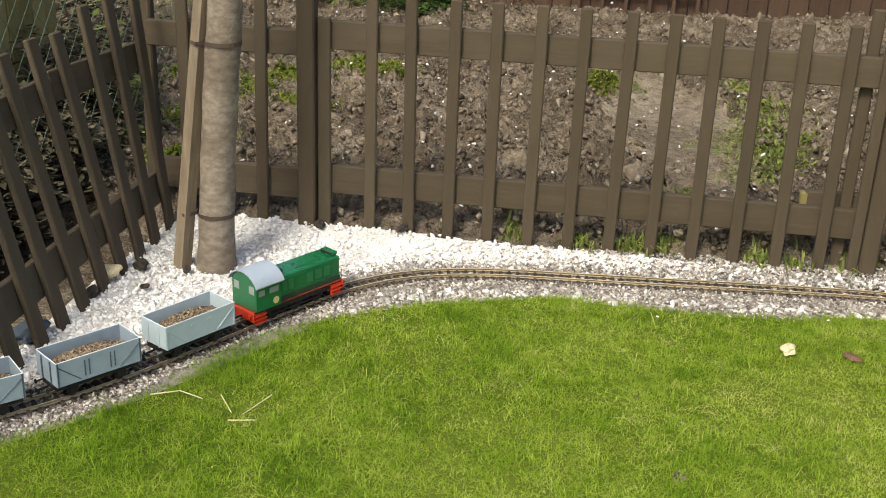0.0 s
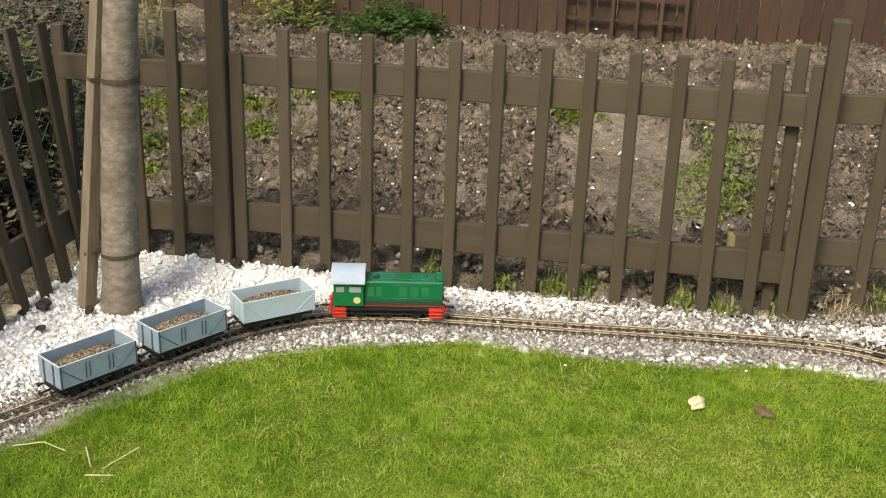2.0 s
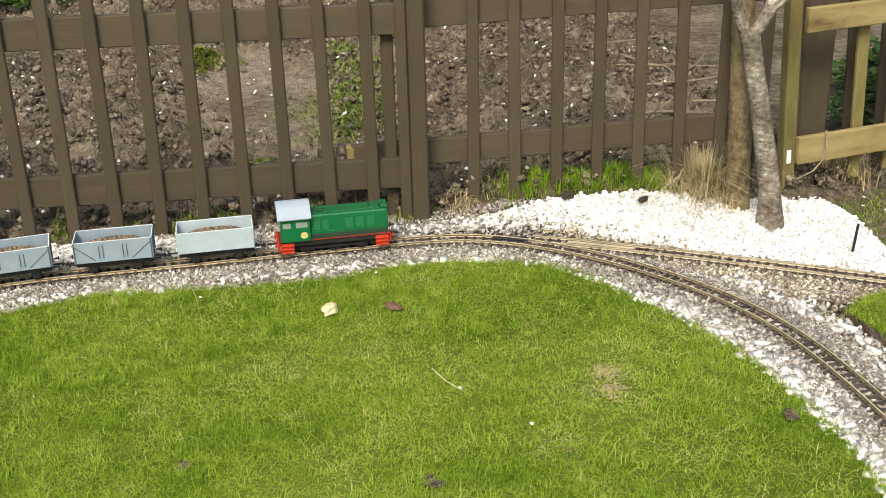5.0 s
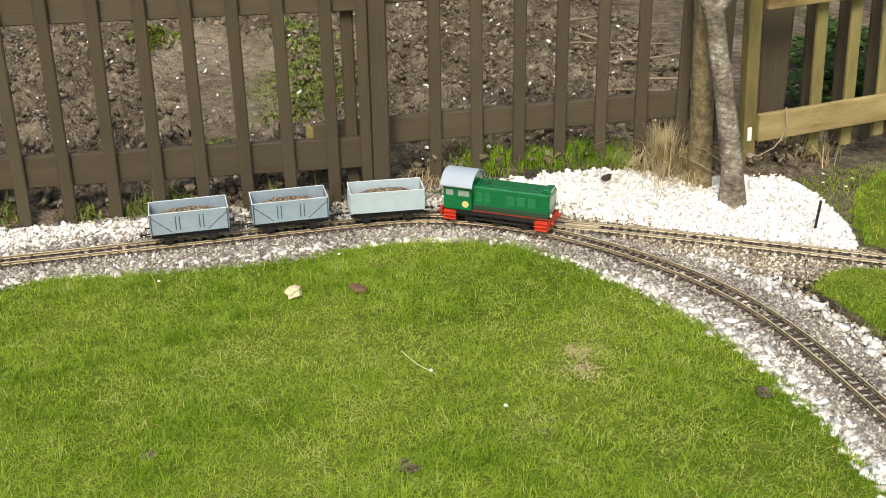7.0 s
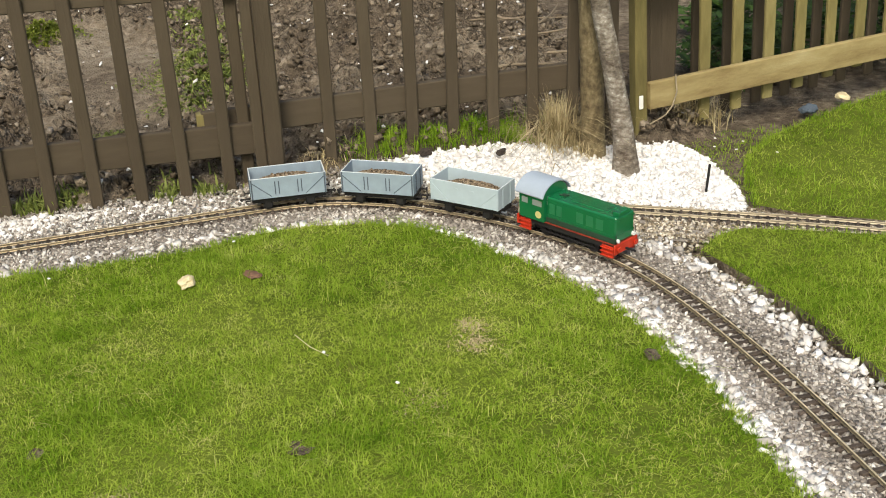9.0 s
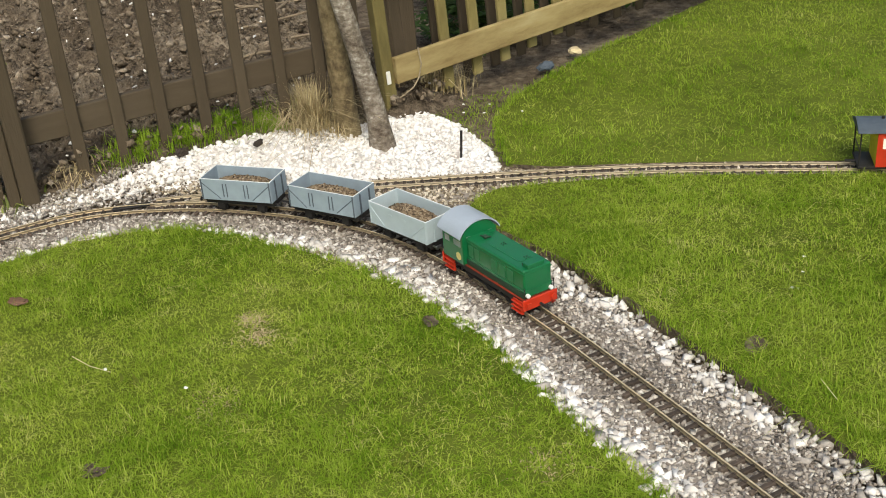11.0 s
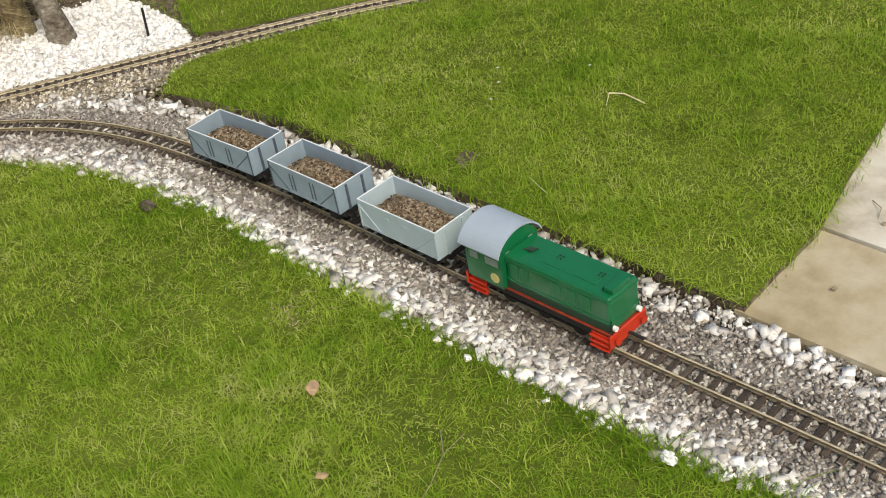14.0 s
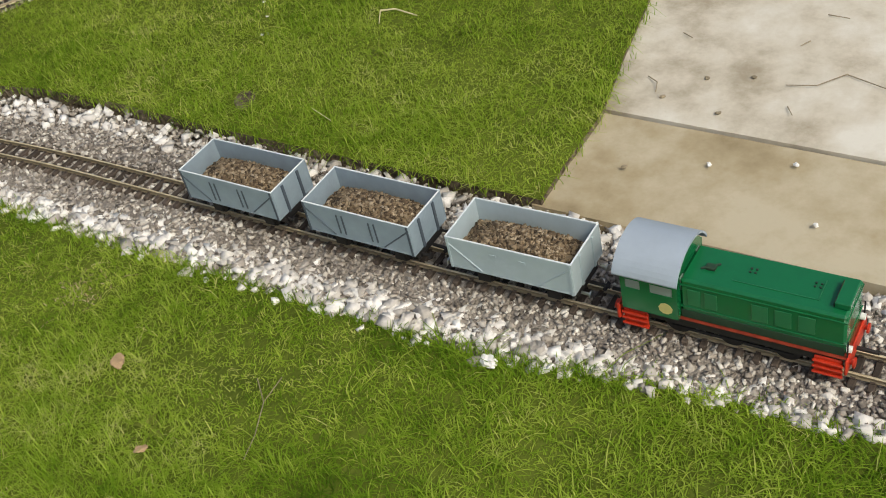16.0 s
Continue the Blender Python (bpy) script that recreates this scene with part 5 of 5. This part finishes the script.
# dark-coloured leaf clumps added to deepen the shade behind the side fence
for x, y, r, h in ((-1.28, -0.35, 0.26, 0.19), (-1.3, 0.15, 0.26, 0.2), (-1.28, -0.85, 0.26, 0.19), (-1.28, -1.35, 0.26, 0.19), (-1.42, 0.62, 0.28, 0.26), (-1.62, 1.1, 0.3, 0.3), (-1.9, 1.7, 0.36, 0.36), (-2.2, 2.5, 0.4, 0.4)):
    bush(x, y, 0.0, r, h, 3000, M_TANGLE, "dark tangled growth behind the side fence")


def stick(name, pts, r, mat, label, category, z=0.012):
    ob = empty(name, label, category)
    bm = bmesh.new()
    line = [Vector((x, y, z + 0.004 * (k % 2))) for k, (x, y) in enumerate(pts)]
    rings = []
    for k, c in enumerate(line):
        d = (line[min(k + 1, len(line) - 1)] - line[max(k - 1, 0)]).normalized()
        u = d.cross(Vector((0, 0, 1))).normalized()
        w = u.cross(d)
        rk = r * (1 - 0.35 * k / max(1, len(line) - 1))
        rings.append([bm.verts.new(c + rk * (u * math.cos(a) + w * math.sin(a))) for a in [j * math.pi / 3 for j in range(6)]])
    for a, b in zip(rings, rings[1:]):
        for j in range(6):
            bm.faces.new((a[j], a[(j + 1) % 6], b[(j + 1) % 6], b[j]))
    bm.faces.new(rings[0])
    bm.faces.new(rings[-1])
    bmesh.ops.recalc_face_normals(bm, faces=bm.faces[:])
    part("stem", bm, mat, ob)
    return ob


STRAW = "pale dry plant stalk lying on the lawn"
stick("stalk", [(-0.33, -1.2), (-0.26, -1.17), (-0.19, -1.19)], 0.0017, M_STRAW, STRAW, "stalk", 0.02)
stick("stalk", [(-0.15, -1.16), (-0.09, -1.25)], 0.0017, M_STRAW, STRAW, "stalk", 0.02)
stick("stalk", [(-0.02, -1.13), (-0.06, -1.25)], 0.0017, M_STRAW, STRAW, "stalk", 0.02)
stick("stalk", [(-0.09, -1.28), (-0.02, -1.27)], 0.0017, M_STRAW, STRAW, "stalk", 0.02)
stick("stalk", [(1.65, -0.92), (1.68, -1.0), (1.72, -1.05)], 0.0013, M_STRAW, STRAW, "stalk", 0.018)
stick("stalk", [(3.5, -1.9), (3.512, -1.94), (3.505, -2.01)], 0.0026, M_STRAW, "pale broken twig lying on the lawn", "stalk", 0.034)
stick("stalk", [(3.5, -1.9), (3.44, -1.94)], 0.0014, M_STRAW, "pale broken twig lying on the lawn", "stalk", 0.034)
stick("stalk", [(3.09, -2.0), (3.06, -2.08)], 0.0013, M_STRAW, STRAW, "stalk", 0.034)
stick("stalk", [(2.4, -2.42), (2.36, -2.47), (2.3, -2.5), (2.25, -2.52)], 0.001, M_TWIG, "thin forked dry twig in the grass", "stalk", 0.022)
stick("stalk", [(2.42, -2.46), (2.36, -2.47)], 0.0009, M_TWIG, "thin forked dry twig in the grass", "stalk", 0.022)
for x, y, a, n in ((2.75, 1.9, -0.3, 6), (2.85, 1.5, 0.25, 5), (2.6, 2.3, -0.1, 6), (3.0, 1.2, 0.1, 5), (2.9, 2.1, -0.9, 4), (3.1, 1.7, 0.9, 4), (2.7, 1.05, 0.2, 4)):
    pts = [(x, y)]
    for k in range(n):
        a += rng.normal(0, 0.3)
        pts.append((pts[-1][0] + 0.11 * math.cos(a), pts[-1][1] + 0.11 * math.sin(a)))
    stick("branch", pts, rng.uniform(0.004, 0.008), M_STAKE, "pale bare branch lying on the soil", "branch", 0.085)


def lump(name, x, y, z, r, mat, label, category, flat=0.6):
    ob = empty(name, label, category, pose(x, y, z, 0, 0, rng.uniform(0, 360)))
    bm = bmesh.new()
    bmesh.ops.create_icosphere(bm, subdivisions=3, radius=1.0)
    k = rng.uniform(0, 50)
    for v in bm.verts:
        d = 1 + 0.45 * noise.noise(v.co * 1.3 + Vector((k, 0, 0))) + 0.2 * noise.noise(v.co * 3.5 + Vector((k, 5, 0)))
        v.co = Vector((v.co.x * r * 1.25, v.co.y * r * 0.85, v.co.z * r * flat)) * d
    part("body", bm, mat, ob)
    return ob


lump("stone", 1.385, -0.53, 0.02, 0.024, M_CREAM, "cream-coloured stone lying on the lawn", "stone")
lump("dead_leaf", 1.57, -0.525, 0.016, 0.024, M_LEAF, "curled dark brown dead leaf on the lawn", "leaf", 0.2)
lump("dead_leaf", 2.325, -2.14, 0.022, 0.015, M_TAN, "curled tan dead leaf on the grass", "leaf", 0.3)
lump("dead_leaf", 2.195, -2.333, 0.02, 0.009, M_TAN, "narrow tan dead leaf caught in the grass", "leaf", 0.3)
lump("white_stone", 2.6, -2.766, 0.014, 0.014, M_WHITE, "single white stone strayed onto the lawn edge", "stone")
lump("white_stone", 2.11, -0.265, 0.016, 0.01, M_WHITE, "small white pebble on the lawn edge", "stone")
lump("rock", -0.76, -0.5, 0.035, 0.035, M_CREAM, "tan rock half buried in white gravel", "rock")
for x, y, r in ((-0.7, -0.39, 0.026), (-0.76, -0.63, 0.024), (-0.54, -0.39, 0.016), (2.2, 0.03, 0.018), (2.45, -0.02, 0.016), (-0.2, 0.03, 0.022), (0.1, 0.05, 0.02), (-0.62, -0.55, 0.012)):
    lump("soil_lump", x, y, float(bank(x, y)) + 0.02, r, M_DIRT, "dark clod of soil on the white gravel", "clod", 0.7)
lump("rock", 0.91, 0.84, 0.08, 0.06, M_CLOD, "large rounded clod in the dug bed", "rock", 0.7)
lump("stone", 3.75, 0.26, 0.035, 0.03, M_STRAP, "dark stone lying at the edge of the lawn", "stone")
lump("stone", 3.95, 0.36, 0.035, 0.03, M_CREAM, "pale flat stone lying at the edge of the lawn", "stone", 0.4)
cord = empty("cord", "brown cord looped over the timber rail and post", "cord")
bm = bmesh.new()
hang = [(3.145, 0.15, 0.262), (3.15, 0.142, 0.2), (3.135, 0.14, 0.15), (3.11, 0.14, 0.118), (3.08, 0.145, 0.1), (3.055, 0.15, 0.085)]
for a, b in zip(hang, hang[1:]):
    rod(bm, a, b, 0.003, seg=6)
part("loop", bm, M_TWIG, cord)
lump("slate", -0.8, -0.95, 0.03, 0.05, M_STRAP, "dark slate piece at the foot of the fence", "slate", 0.5)
for x, y, r in ((2.49, -1.26, 0.022), (1.61, -1.43, 0.02), (3.075, -1.803, 0.03), (1.04, -1.28, 0.018), (1.6, -1.4, 0.012)):
    lump("worm_cast", x, y, 0.012 if x < 2.8 else 0.028, r, M_SOIL, "small crumbly dark earth cast on the lawn", "clod", 0.25)
for x, y, r in ((2.095, -1.07, 0.028), (3.127, -1.461, 0.022), (2.1, -0.98, 0.02), (1.9, -1.3, 0.03), (0.6, -0.9, 0.03), (2.45, -1.9, 0.03), (1.2, -1.5, 0.03)):
    weed("bare_patch", x, y, 260 if r < 0.03 else 120, r, 0.014, M_HAY, "straw-coloured thin patch worn in the lawn", "bare patch", 0.003, 2.0, 0.006 if x < 2.8 else 0.018)
for x, y in ((1.0, -0.41), (1.53, -0.31), (1.71, -1.05), (1.86, -1.24), (3.46, -1.54), (3.321, -1.65), (3.4, -1.6), (3.33, -1.66), (3.6, -1.75), (3.3, -0.05), (3.24, 0.0), (3.36, 0.02), (3.42, -0.12), (3.28, 0.08)):
    lump("petal", x, y, 0.03, 0.0045, M_WPAINT, "small fallen white petal in the grass", "petal", 0.4)
for pts in (((3.44, -2.66), (3.42, -2.69), (3.39, -2.7)), ((3.56, -3.04), (3.5, -3.0), (3.49, -2.94)), ((3.56, -3.04), (3.52, -3.15)), ((3.77, -2.93), (3.76, -2.98)), ((3.42, -2.97), (3.39, -2.99)), ((3.62, -2.66), (3.6, -2.69)), ((3.66, -2.93), (3.63, -2.92))):
    stick("twig", pts, 0.0014, M_TWIG, "small dark twig lying on the concrete", "twig", 0.0225)
for x, y in ((3.47, -2.78), (3.38, -2.72), (3.36, -2.85), (3.1, -3.14), (3.2, -2.9), (3.14, -2.75), (3.25, -3.05), (3.5, -2.87)):
    lump("crumb", x, y, 0.022, 0.005, M_TWIG if y > -2.88 else M_WHITE, "tiny crumb of grit on the concrete", "grit", 0.6)

# ---- things that move ----
# the locomotive is a little longer than its drawing
LONGER = 1.035
for ob in loco.children_recursive:
    ob.matrix_basis.translation.x *= LONGER
for me in {ob.data for ob in loco.children_recursive if ob.type == "MESH"}:
    me.transform(Matrix.Diagonal((LONGER, 1, 1, 1)))
FRONT = [(0, 2.281), (0.5, 2.46), (1.0, 2.638), (1.5, 2.808), (2, 2.978), (2.5, 3.137), (3, 3.3), (3.5, 3.465), (4, 3.634), (4.5, 3.805), (5, 3.985), (5.2, 4.058), (6.0, 4.328), (6.8, 4.595),
         (7.5, 4.826), (8, 4.989), (8.5, 5.15), (9, 5.309), (9.5, 5.463), (10, 5.624), (10.2, 5.69), (11.0, 5.967), (11.8, 6.259), (12.5, 6.518), (13, 6.717), (13.5, 6.911), (14, 7.107),
         (14.5, 7.3), (15, 7.489), (15.5, 7.674), (16, 7.862)]


def motions():
    ts = [i * 0.25 for i in range(65)]
    ft, fs = zip(*FRONT)
    for ob, back in ((loco, -0.377), (wagons[0], 0.0), (wagons[1], 0.313), (wagons[2], 0.626)):
        walk(ob, [(t, on_track(MAIN, float(np.interp(t, ft, fs)) - 0.12 - back)) for t in ts])


motions()
